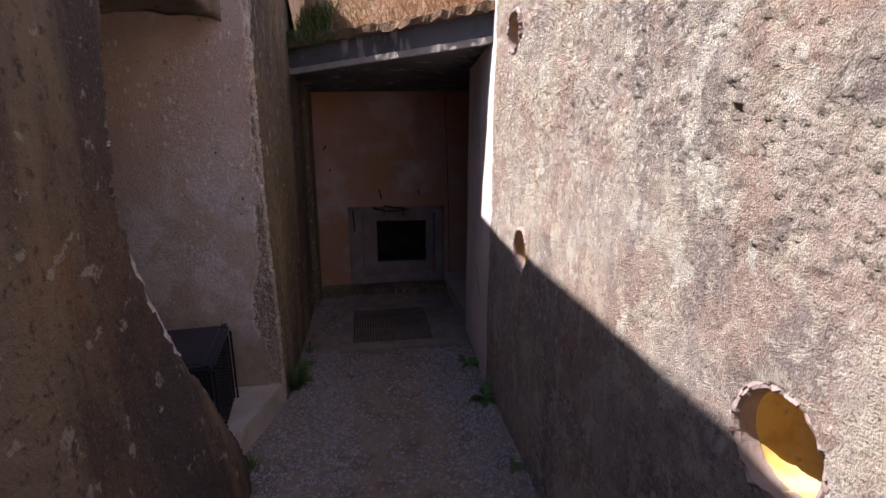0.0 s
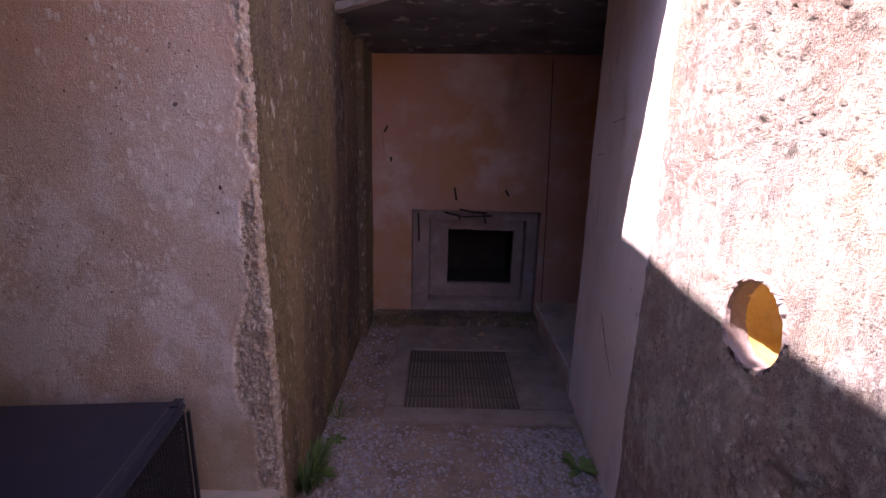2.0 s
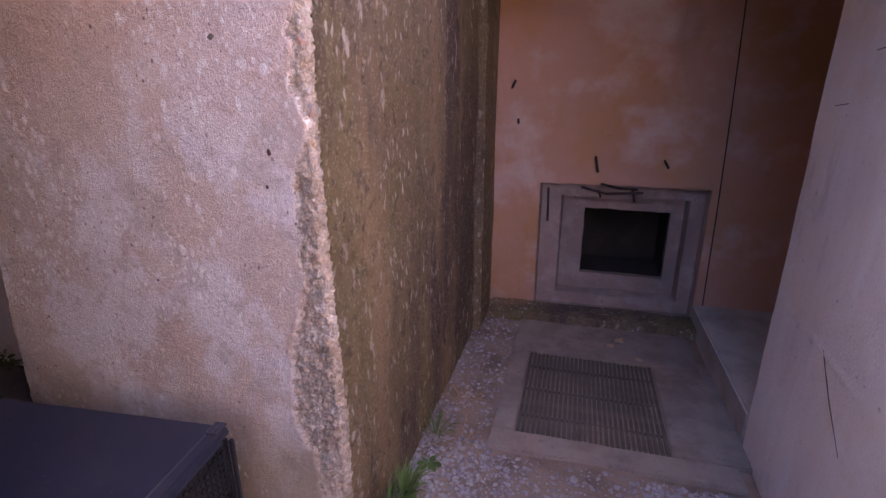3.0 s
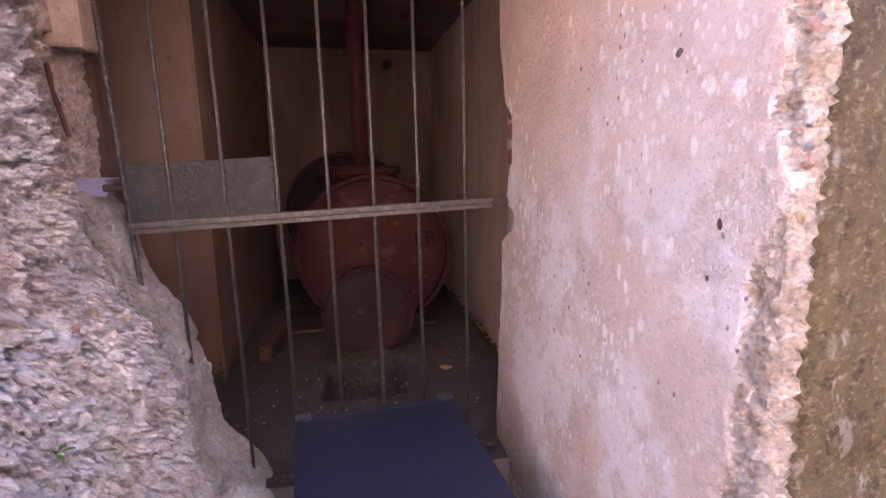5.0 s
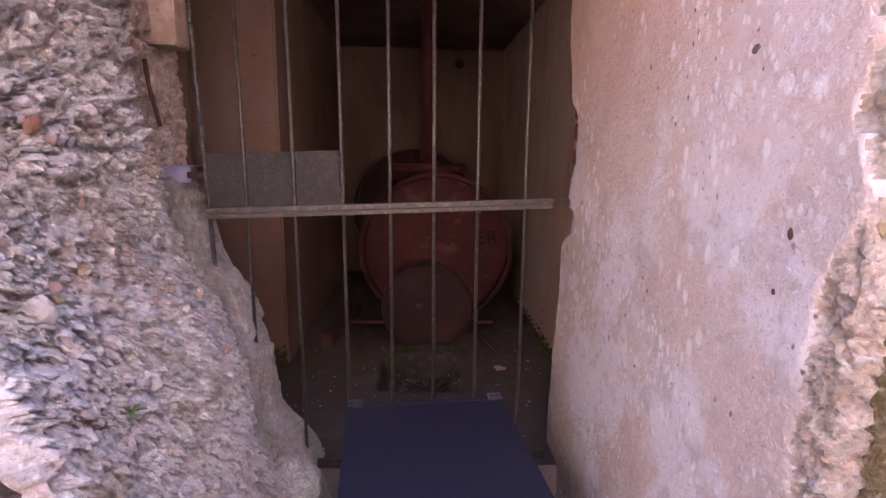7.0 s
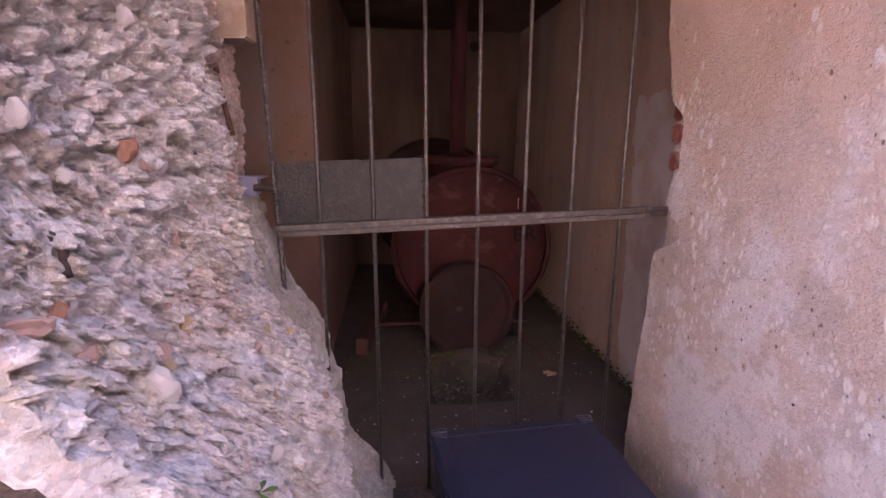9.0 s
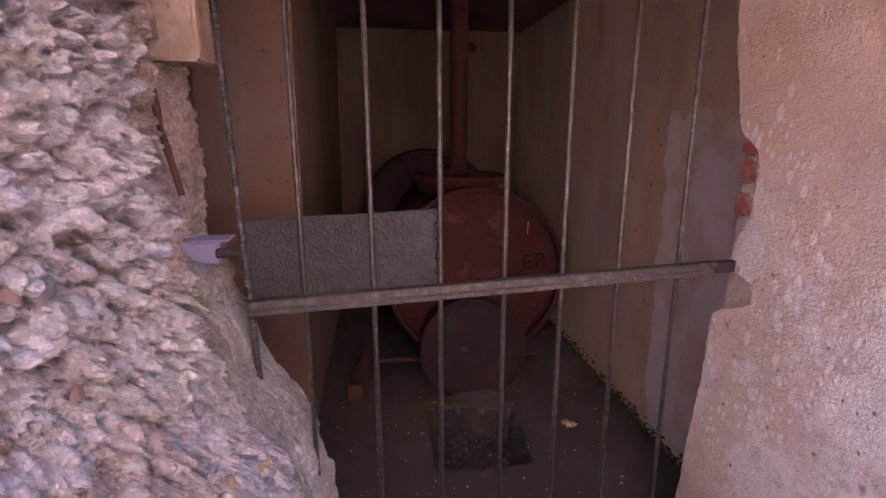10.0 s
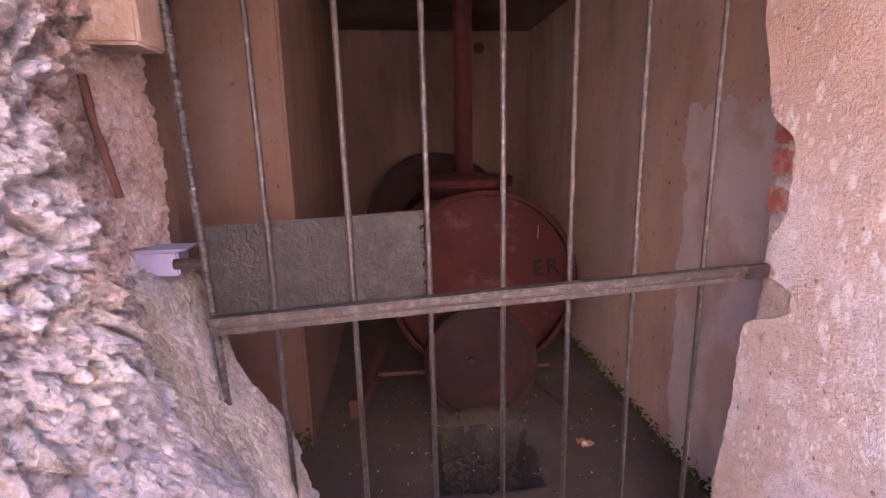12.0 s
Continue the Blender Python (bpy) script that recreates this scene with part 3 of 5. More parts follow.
def break_slot(s, z):
    if s <= 1:
        ye = curve_of(EDGE_Z, EDGE_Y, z)
        band = smoothstep(0.92, 1.05, z) * smoothstep(1.55, 1.40, z)
        return 1 if (1 - s) * (ye + 1.2) < band * (0.05 + 0.05 * fbm(Vector((z * 8, s * 40, 1)), 3)) else 0
    k = s - 1
    if z > 1.50 + 0.06 * fbm(Vector((k * 9, z * 6, 2)), 3) and k > 0.58 + 0.08 * fbm(Vector((z * 5, 3, 1)), 3):
        return 3
    return 1 if z > 1.48 or k + 0.12 * fbm(Vector((z * 3, 9, 1)), 2) < 0.70 else 2


ss = steps(0, 1, 0.02 / 3) + [1 + t for t in steps(0.004, 1, 0.004)]
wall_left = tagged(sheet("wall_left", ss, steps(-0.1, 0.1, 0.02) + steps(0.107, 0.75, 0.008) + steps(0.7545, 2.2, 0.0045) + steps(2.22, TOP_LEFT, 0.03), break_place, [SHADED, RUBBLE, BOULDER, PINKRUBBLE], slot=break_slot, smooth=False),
                   "thick soiled, shade-darkened concrete wall with a broken rubble end", "wall", kind="structure")
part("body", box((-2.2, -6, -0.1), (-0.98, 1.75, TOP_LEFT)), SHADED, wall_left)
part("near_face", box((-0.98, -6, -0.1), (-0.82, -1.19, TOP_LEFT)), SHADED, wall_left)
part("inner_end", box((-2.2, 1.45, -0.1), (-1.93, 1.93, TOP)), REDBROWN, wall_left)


def pier_corner(z):
    return -0.700 - 0.022 * smoothstep(0.4, 1.5, z)


def pier_edge(z):
    chipped = curve_of((0.0, 0.46, 0.6, 0.83, 1.0, 1.12, 1.28, 1.39, 1.46, 1.69, 1.89, 2.1, 3.43), (-0.79, -0.80, -0.86, -0.85, -0.80, -0.79, -0.785, -0.795, -0.745, -0.76, -0.775, -0.75, -0.74), z)
    return chipped + 0.022 * fbm(Vector((2.0, 7.0, z * 7)), 3)


def pier_whole(z):
    return curve_of((0.0, 0.47, 0.67, 0.95, 1.2, 1.4, 1.8, 2.05, 3.43), (-2.03, -2.014, -2.0, -1.977, -1.962, -1.962, -1.966, -2.02, -2.03), z)


def pier_west(z):
    bite = 0.135 * smoothstep(1.235, 1.33, z) * smoothstep(1.40, 1.365, z) + 0.05 * smoothstep(1.36, 1.40, z) * smoothstep(1.78, 1.70, z) + 0.042 * smoothstep(1.47, 1.55, z) * smoothstep(1.76, 1.69, z)
    return pier_whole(z) + bite + 0.008 * fbm(Vector((8.0, 2.0, z * 11)), 4) + 0.005 * fbm(Vector((1.0, 5.0, z * 45)), 2)


def pier_place(s, z):
    """s from 0 to 1 over the plastered south face, from 1 to 2 along the stained, shade-darkened east face."""
    if s <= 1:
        xw = pier_west(z)
        x = xw + (pier_corner(z) - xw) * s
        p = Vector((x, 3.37, z))
        y = 3.37 - 0.004 + 0.006 * fbm(p * 2.1, 3) + 0.0016 * fbm(p * 30, 3)
        e = smoothstep(-0.008, 0.012, x - pier_edge(z) - 0.02 * fbm(p * 22, 3))
        y += e * (0.010 + 0.008 * fbm(p * 12, 2) - nodules(p, 48, 0.009) - nodules(p, 95, 0.005)) if e > 0.01 else 0.0
        y += 0.03 * smoothstep(0.985, 1.0, s)
        return (x + 0.006 * fbm(p * 18, 2) * e, y, z)
    k = s - 1
    y = 3.40 + k * 2.33
    p = Vector((-0.70, y, z))
    xc = pier_corner(z)
    return (xc + (-0.68 - xc) * smoothstep(0.0, 0.5, k) - 0.02 * smoothstep(0.03, 0, k) + 0.012 * fbm(p * 2.4, 3) + 0.006 * fbm(p * 16, 3), y, z)


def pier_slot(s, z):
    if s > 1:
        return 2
    xw = pier_west(z)
    x = xw + (pier_corner(z) - xw) * s
    return 1 if x > pier_edge(z) + 0.02 * fbm(Vector((x, 3.37, z)) * 22, 3) else 0


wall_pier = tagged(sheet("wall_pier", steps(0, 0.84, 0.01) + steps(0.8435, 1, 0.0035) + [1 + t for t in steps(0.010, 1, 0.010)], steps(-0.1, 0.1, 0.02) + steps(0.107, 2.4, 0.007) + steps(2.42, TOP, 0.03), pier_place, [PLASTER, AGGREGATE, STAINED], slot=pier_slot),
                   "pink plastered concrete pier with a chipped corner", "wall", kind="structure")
part("body", box((-1.80, 3.45, -0.1), (-0.78, 5.9, TOP)), ROOM, wall_pier)


def reveal_place(s, z):
    """The inner side of the jamb: broken back where the edge is bitten away."""
    xw, whole = pier_west(z), pier_whole(z)
    p = Vector((xw, 3.37 + s, z))
    x = xw + (min(xw, whole) - xw) * smoothstep(0.0, 0.035, s)
    return (x + (0.3 * (xw - whole) * nodules(p, 40, 0.25) if xw > whole else 0.0) * smoothstep(0.0, 0.01, s), 3.371 + s, z)


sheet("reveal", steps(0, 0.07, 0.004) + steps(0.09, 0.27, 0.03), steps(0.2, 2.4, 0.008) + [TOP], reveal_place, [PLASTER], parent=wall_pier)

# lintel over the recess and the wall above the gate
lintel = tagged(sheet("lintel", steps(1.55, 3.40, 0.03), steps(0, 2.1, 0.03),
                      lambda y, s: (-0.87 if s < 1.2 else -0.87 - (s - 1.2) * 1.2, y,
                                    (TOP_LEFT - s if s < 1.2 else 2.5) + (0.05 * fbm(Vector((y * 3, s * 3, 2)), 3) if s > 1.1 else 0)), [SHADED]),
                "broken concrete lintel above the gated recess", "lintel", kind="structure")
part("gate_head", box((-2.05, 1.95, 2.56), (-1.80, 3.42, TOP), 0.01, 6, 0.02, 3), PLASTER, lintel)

# gated room
room_wall_north = tagged(sheet("wall_room_north", steps(-5.15, -3.0, 0.05) + steps(-2.985, -1.78, 0.010), steps(0.2, 2.7, 0.012),
                               lambda x, z: (x, 3.64 + 0.006 * fbm(Vector((x, 1, z)) * 3, 3), z), [ROOM, WHITEWASH],
                               slot=lambda x, z: int(x + 0.16 * max(0.0, 0.85 - z) > -2.71 + 0.25 * max(0.0, 0.9 - z) + 0.05 * fbm(Vector((z * 4, x * 9, 0)), 4) and z < 1.83 + 0.05 * fbm(Vector((x * 9, 0, 2)), 3))),
                         "buff plastered side wall with a pale whitewashed band", "wall", kind="structure")
part("body", box((-5.2, 3.66, 0.2), (-1.95, 3.95, 2.7)), ROOM, room_wall_north)
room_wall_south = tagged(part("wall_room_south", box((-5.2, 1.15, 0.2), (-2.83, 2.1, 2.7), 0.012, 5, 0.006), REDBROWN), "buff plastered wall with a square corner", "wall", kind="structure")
room_wall_west = tagged(part("wall_room_west", box((-5.4, 1.9, 0.2), (-5.1, 3.9, 2.75), 0, 5, 0.006), DIMMED), "brown plastered end wall of the room, darkened for shade", "wall", kind="structure")
# The hole is a black disc standing in for its unlit depth.
part("vent_hole", rod((-5.11, 3.22, 2.43), (-5.094, 3.22, 2.43), 0.045, 20), VOID, room_wall_west)
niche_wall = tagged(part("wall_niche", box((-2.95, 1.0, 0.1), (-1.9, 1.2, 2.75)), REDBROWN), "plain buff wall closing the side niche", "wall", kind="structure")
ceiling_room = tagged(part("ceiling_room", box((-5.3, 1.0, 2.56), (-1.95, 3.9, 2.75), 0, 4, 0.008), DIMMED), "buff plaster ceiling of the room, darkened for shade", "ceiling", kind="structure")


def room_floor(x, y):
    ragged = 0.02 * fbm(Vector((x, y, 3)) * 9, 3)
    inside = smoothstep(0.02, -0.02, max(abs(x + 2.69) - 0.19, abs(y - 2.84) - 0.19) + ragged)
    rim = smoothstep(0.16, 0.0, math.hypot(x + 3.0, (y - 2.9) * 0.5)) * 0.03
    return (x, y, 0.39 + rim - 0.13 * inside + 0.008 * fbm(Vector((x, y, 0)) * 6, 3) + inside * 0.03 * fbm(Vector((x, y, 0)) * 25, 2))


floor_room = tagged(sheet("floor_room", steps(-5.15, -1.86, 0.022), steps(1.15, 3.68, 0.022), room_floor, [FLOORING, PITDARK],
                          slot=lambda x, y: int(max(abs(x + 2.69) - 0.20, abs(y - 2.84) - 0.20) + 0.02 * fbm(Vector((x, y, 3)) * 9, 3) < 0.012)),
                    "damp dirty concrete floor with a shallow square pit", "floor", kind="structure")
part("riser", box((-1.93, 1.9, 0.0), (-1.855, 3.45, 0.385), 0.006), SLAB, floor_room)


def sill_edge(y):
    return curve_of((2.3, 2.87, 3.44), (-0.80, -0.865, -0.70), y)


sill = tagged(sheet("sill_step", steps(0, 1, 0.03), steps(2.0, 3.42, 0.03),
                    lambda s, y: (-1.9 + (sill_edge(y) + 1.9) * min(1, s / 0.85), y, (0.16 if s <= 0.86 else 0.16 - (s - 0.86) / 0.14 * 0.26) + 0.006 * fbm(Vector((s * 4, y * 6, 1)), 3)), [STEP], smooth=False),
              "worn concrete step in front of the gate", "step", kind="structure")

# corridor floor
floor = tagged(sheet("floor", steps(-1.1, 1.3, 0.03), steps(-6, 6.0, 0.04),
                     lambda x, y: (x, y, -0.012 + 0.012 * fbm(Vector((x, y, 0)) * 3, 3) + 0.12 * smoothstep(1.6, -0.6, y)), [DIRT]),
               "packed earth passage floor strewn with gravel", "floor", kind="structure")


# back of the passage
def back_wall():
    rects = ((-0.30, 0.80, 0.03, 0.97), (-0.15, 0.70, 0.13, 0.875), (0.02, 0.605, 0.26, 0.765))
    depths = (5.72, 5.80, 5.90, 6.35)
    bm = bmesh.new()

    def ring(outer, inner, yo):
        o = [(outer[0], outer[2]), (outer[1], outer[2]), (outer[1], outer[3]), (outer[0], outer[3])]
        i = [(inner[0], inner[2]), (inner[1], inner[2]), (inner[1], inner[3]), (inner[0], inner[3])]
        for k in range(4):
            j = (k + 1) % 4
            bm.faces.new([bm.verts.new((x, yo, z)) for x, z in (o[k], o[j], i[j], i[k])])

    def tunnel(r, a, b, shrink=0.0):
        c = [(r[0], r[2]), (r[1], r[2]), (r[1], r[3]), (r[0], r[3])]
        e = [(r[0] + shrink, r[2] + shrink), (r[1] - shrink, r[2] + shrink), (r[1] - shrink, r[3] - shrink), (r[0] + shrink, r[3] - shrink)]
        for k in range(4):
            j = (k + 1) % 4
            bm.faces.new([bm.verts.new(p) for p in ((c[k][0], a, c[k][1]), (c[j][0], a, c[j][1]), (e[j][0], b, e[j][1]), (e[k][0], b, e[k][1]))])

    ring((-0.9, 1.9, -0.1, 2.45), rects[0], depths[0])
    tunnel(rects[0], depths[0], depths[1], 0.012)
    ring(rects[0], rects[1], depths[1])
    tunnel(rects[1], depths[1], depths[2], 0.012)
    ring(rects[1], rects[2], depths[2])
    tunnel(rects[2], depths[2], depths[3])
    bmesh.ops.remove_doubles(bm, verts=bm.verts, dist=0.0005)
    bmesh.ops.subdivide_edges(bm, edges=bm.edges, cuts=14, use_grid_fill=True)
    bm.normal_update()
    for v in bm.verts:
        v.co += Vector((0.004 * fbm(v.co * 9), 0.006 * fbm(v.co * 5 + Vector((3, 0, 0))), 0.006 * fbm(v.co * 7 + Vector((0, 5, 0)))))
    return bm


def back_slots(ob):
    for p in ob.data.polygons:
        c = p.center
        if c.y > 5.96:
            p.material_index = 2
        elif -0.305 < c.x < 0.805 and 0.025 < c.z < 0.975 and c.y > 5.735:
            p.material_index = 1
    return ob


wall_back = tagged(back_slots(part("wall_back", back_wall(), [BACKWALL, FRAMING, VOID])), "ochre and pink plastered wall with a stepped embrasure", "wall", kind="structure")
# Added black box behind the embrasure, so the opening looks unlit.
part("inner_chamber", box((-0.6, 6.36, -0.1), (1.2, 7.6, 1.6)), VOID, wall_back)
part("curb", box((-0.62, 5.50, -0.1), (0.86, 5.73, 0.06), 0.012, 6, 0.012), STAINED, wall_back)
alcove = tagged(part("wall_alcove", box((1.75, 4.3, -0.1), (1.95, 5.9, 2.6), 0, 4, 0.006), BACKWALL), "dim pink plastered wall of the side alcove", "wall", kind="structure")
part("ledge", box((0.80, 4.46, -0.1), (1.76, 5.72, 0.16), 0.012, 5, 0.008), STEP, alcove)
pilaster = tagged(part("pilaster", box((-0.75, 5.28, -0.1), (-0.628, 5.725, 2.4), 0.012, 8, 0.014), STAINED), "narrow stained pilaster, darkened for shade, with a ragged edge", "pilaster", kind="structure")


def roof_z(x, y):
    return 2.2 - 0.094 * (y - 5.72) + 0.0185 * (x + 0.65)


def roof_slab():
    bm = bmesh.new()
    a, b = Vector((-1.2, 5.05)), Vector((1.35, 3.09))
    loop = [a, b, Vector((2.1, 3.3)), Vector((2.1, 6.1)), Vector((-1.2, 6.1))]
    low = [bm.verts.new((p.x, p.y, roof_z(p.x, p.y))) for p in loop]
    high = [bm.verts.new((p.x, p.y, roof_z(p.x, p.y) + 0.19)) for p in loop]
    bm.faces.new(low)
    bm.faces.new(high)
    for k in range(5):
        j = (k + 1) % 5
        bm.faces.new((low[k], low[j], high[j], high[k]))
    bmesh.ops.recalc_face_normals(bm, faces=bm.faces)
    return bm


ceiling = tagged(part("ceiling", roof_slab(), ROOFING), "concrete roof slab, darkened for shade, with a slanting front edge", "roof slab", kind="structure")


def edge_strip(low, high, out, ragged):
    """A strip along the slab's front edge, from low to high above its underside."""
    bm = bmesh.new()
    a, b, n = Vector((-1.2, 5.05)), Vector((1.35, 3.09)), Vector((-0.61, -0.79))
    rows = []
    for k in range(141):
        p = a.lerp(b, k / 140)
        z = roof_z(p.x, p.y)
        wob = [ragged * fbm(Vector((k * 0.35, c * 4, out * 90)), 3) for c in range(4)]
        rows.append([bm.verts.new((p.x + n.x * d, p.y + n.y * d, z + h)) for d, h in ((-0.03, low), (out + wob[0], low + wob[1]), (out + wob[2], high + wob[3]), (-0.2, high))])
    for r, q in zip(rows, rows[1:]):
        for j in range(4):
            bm.faces.new((r[j], q[j], q[(j + 1) % 4], r[(j + 1) % 4]))
    return bm


part("drip_edge", edge_strip(-0.012, 0.030, 0.022, 0.006), STEP, ceiling, "worn pale drip edge")
part("earth_lip", edge_strip(0.18, 0.235, 0.05, 0.025), TURF, ceiling, "crumbling earth lip")

# the earth that covers everything and reaches the horizon
def lip(x):
    return curve_of((-0.75, 0.8), (4.72, 3.57), x)


def turf_z(x, y):
    near = lip(min(max(x, -0.75), 0.8))
    bank = roof_z(x, near) + 0.20 + 0.5 * max(0.0, y - near)
    flat = 3.58 if x < -0.7 else TOP + 0.02
    z = min(bank, 3.9 + 0.05 * y) if -0.75 < x < 1.75 else max(flat, min(bank, 3.9))
    return z + 0.06 * fbm(Vector((x, y, 0)) * 2, 3)


ground = tagged(sheet("ground", [-400, -60, -20, -8] + steps(-5, 5, 0.125) + [8, 20, 60, 400], [-400, -60, -20, -10] + steps(-6, 9, 0.125) + [14, 25, 60, 400],
                      lambda x, y: (x, y, turf_z(x, y) if abs(x) < 20 and abs(y) < 20 else 3.6), [TURF],
                      keep=lambda x, y: not (-0.82 < x < 0.86 and -6 < y < lip(x) + 0.05) and not (-0.82 < x < 0.86 and y < -6 and y > -6.2)),
                "dry grassy earth bank above the passage", "ground", kind="structure")
wall_end = tagged(part("wall_end", box((-1.0, -6.3, -0.1), (1.0, -6.0, TOP)), SHADED), "plain concrete wall closing the passage", "wall", kind="structure")

# slab with floor grating
drain_slab = thing("drain_slab", (0.18, 4.8, 0), "worn concrete slab framing a ribbed floor grating", "slab")
for lo, hi in (((-0.37, 4.13, -0.1), (0.74, 4.27, 0.004)), ((-0.37, 5.06, -0.1), (0.74, 5.52, 0.004)), ((-0.37, 4.27, -0.1), (-0.26, 5.06, 0.003)), ((0.47, 4.27, -0.1), (0.80, 5.06, 0.003))):
    part("slab", box(lo, hi, 0.006, 3, 0.004), SLAB, drain_slab)
part("bed", box((-0.26, 4.27, -0.1), (0.47, 5.06, -0.022)), GRATING, drain_slab)
rib_mesh = None
for k in range(29):
    x = -0.245 + k * 0.0250
    if rib_mesh is None:
        rib = part("rib", box((-0.0085, 4.275, -0.022), (0.0085, 5.055, -0.002), 0.003), GRATING, drain_slab)
        rib.matrix_basis = Matrix.Translation((x, 0, 0))
        rib_mesh = rib.data
    else:
        rib = new("rib", rib_mesh)
        rib.parent, rib.matrix_parent_inverse = drain_slab, drain_slab.matrix_basis.inverted()
        rib.matrix_basis = Matrix.Translation((x, 0, 0.002 * math.sin(k * 2.3)))
for y in (4.42, 4.66, 4.9):
    part("cross_rib", box((-0.255, y - 0.006, -0.021), (0.465, y + 0.006, -0.005), 0.002), GRATING, drain_slab)


# ---- the gate ----
gate = thing("metal_gate", (GATE_X, 2.7, 0.39), "dark steel bar gate with a welded lock plate, closed", "gate")
BARS = (2.244, 2.402, 2.563, 2.724, 2.876, 3.031, 3.203)
for y in BARS:
    part("bar", rod((GATE_X, y + 0.012, 0.41), (GATE_X, y - 0.012, 2.60), 0.0062), STEEL, gate, smooth=True)


def rebar(a, b, r):
    a, b = Vector(a), Vector(b)
    n = int((b - a).length / 0.0035)
    prof = [(0, 0)] + [(r * (1.0 + (0.20 if k % 3 == 0 else 0)), k * (b - a).length / n) for k in range(n + 1)] + [(0, (b - a).length)]
    return lathe(prof, b - a, a, 10)


part("hinge_bar", rebar((GATE_X, 2.155, 0.41), (GATE_X, 2.085, 2.60), 0.0072), STEEL, gate, "ribbed reinforcing bar")


def sloped(bm, rise=0.036):
    for v in bm.verts:
        v.co.z += rise * (v.co.y - 3.2)
    return bm


part("crossbar", sloped(box((GATE_X + 0.004, 2.125, 1.379), (GATE_X + 0.026, 3.300, 1.395), 0.003)), STEEL, gate)
part("crossbar", sloped(box((GATE_X + 0.002, 2.120, 1.397), (GATE_X + 0.030, 3.302, 1.415), 0.003)), STEEL, gate)
part("bolt_tip", sloped(box((GATE_X + 0.004, 3.300, 1.381), (GATE_X + 0.024, 3.365, 1.413), 0.004)), BLACKIRON, gate)
part("bottom_rail", box((GATE_X - 0.012, 2.10, 0.395), (GATE_X + 0.012, 3.33, 0.425), 0.003), STEEL, gate)
part("top_rail", box((GATE_X - 0.012, 2.05, 2.56), (GATE_X + 0.012, 3.33, 2.60), 0.003), STEEL, gate)
part("lock_plate", sloped(box((GATE_X - 0.012, 2.118, 1.40), (GATE_X - 0.005, 2.556, 1.595), 0.002, 12, 0.0015)), PAINTED, gate, "grey hammered steel plate")
for y in (2.244, 2.402, 2.556):
    for z in (1.415, 1.455, 1.49, 1.53, 1.56):
        bm = bmesh.new()
        bmesh.ops.create_icosphere(bm, subdivisions=1, radius=0.006 + 0.003 * random.random())
        bmesh.ops.transform(bm, verts=bm.verts, matrix=Matrix.Translation((GATE_X - 0.004, y - 0.004 + 0.006 * random.random(), z + 0.01 * random.random())))
        part("weld", bm, PAINTED, gate)
part("bolt", rod((GATE_X - 0.006, 2.062, 1.484), (GATE_X - 0.006, 2.12, 1.484), 0.011), BLACKIRON, gate)
# the gate hangs slightly askew
for ob in gate.children:
    for v in ob.data.vertices:
        v.co.x += 0.02 - 0.058 * (v.co.y - 2.25)
socket = thing("bolt_socket", (GATE_X, 2.02, 1.46), "pale lilac plastic sleeve over the gate bolt", "socket")
part("sleeve", box((GATE_X - 0.03, 1.90, 1.460), (GATE_X + 0.026, 2.07, 1.510), 0.004), LILAC, socket)
part("flap", box((GATE_X - 0.03, 1.98, 1.511), (GATE_X + 0.034, 2.09, 1.515), 0.001), LILAC, socket)

# remnant of the old jamb and an iron bar in the broken wall
remnant = tagged(part("jamb_remnant", box((-1.872, 1.90, 1.875), (-1.765, 2.092, 2.6), 0.006, 7, 0.006), PINKPLASTER), "plaster-faced remnant of the broken gate jamb", "jamb", kind="structure")
part("shoulder", box((-1.98, 1.82, 1.9), (-1.72, 2.02, 2.6), 0.02, 10, 0.04, 2), PINKRUBBLE, remnant)


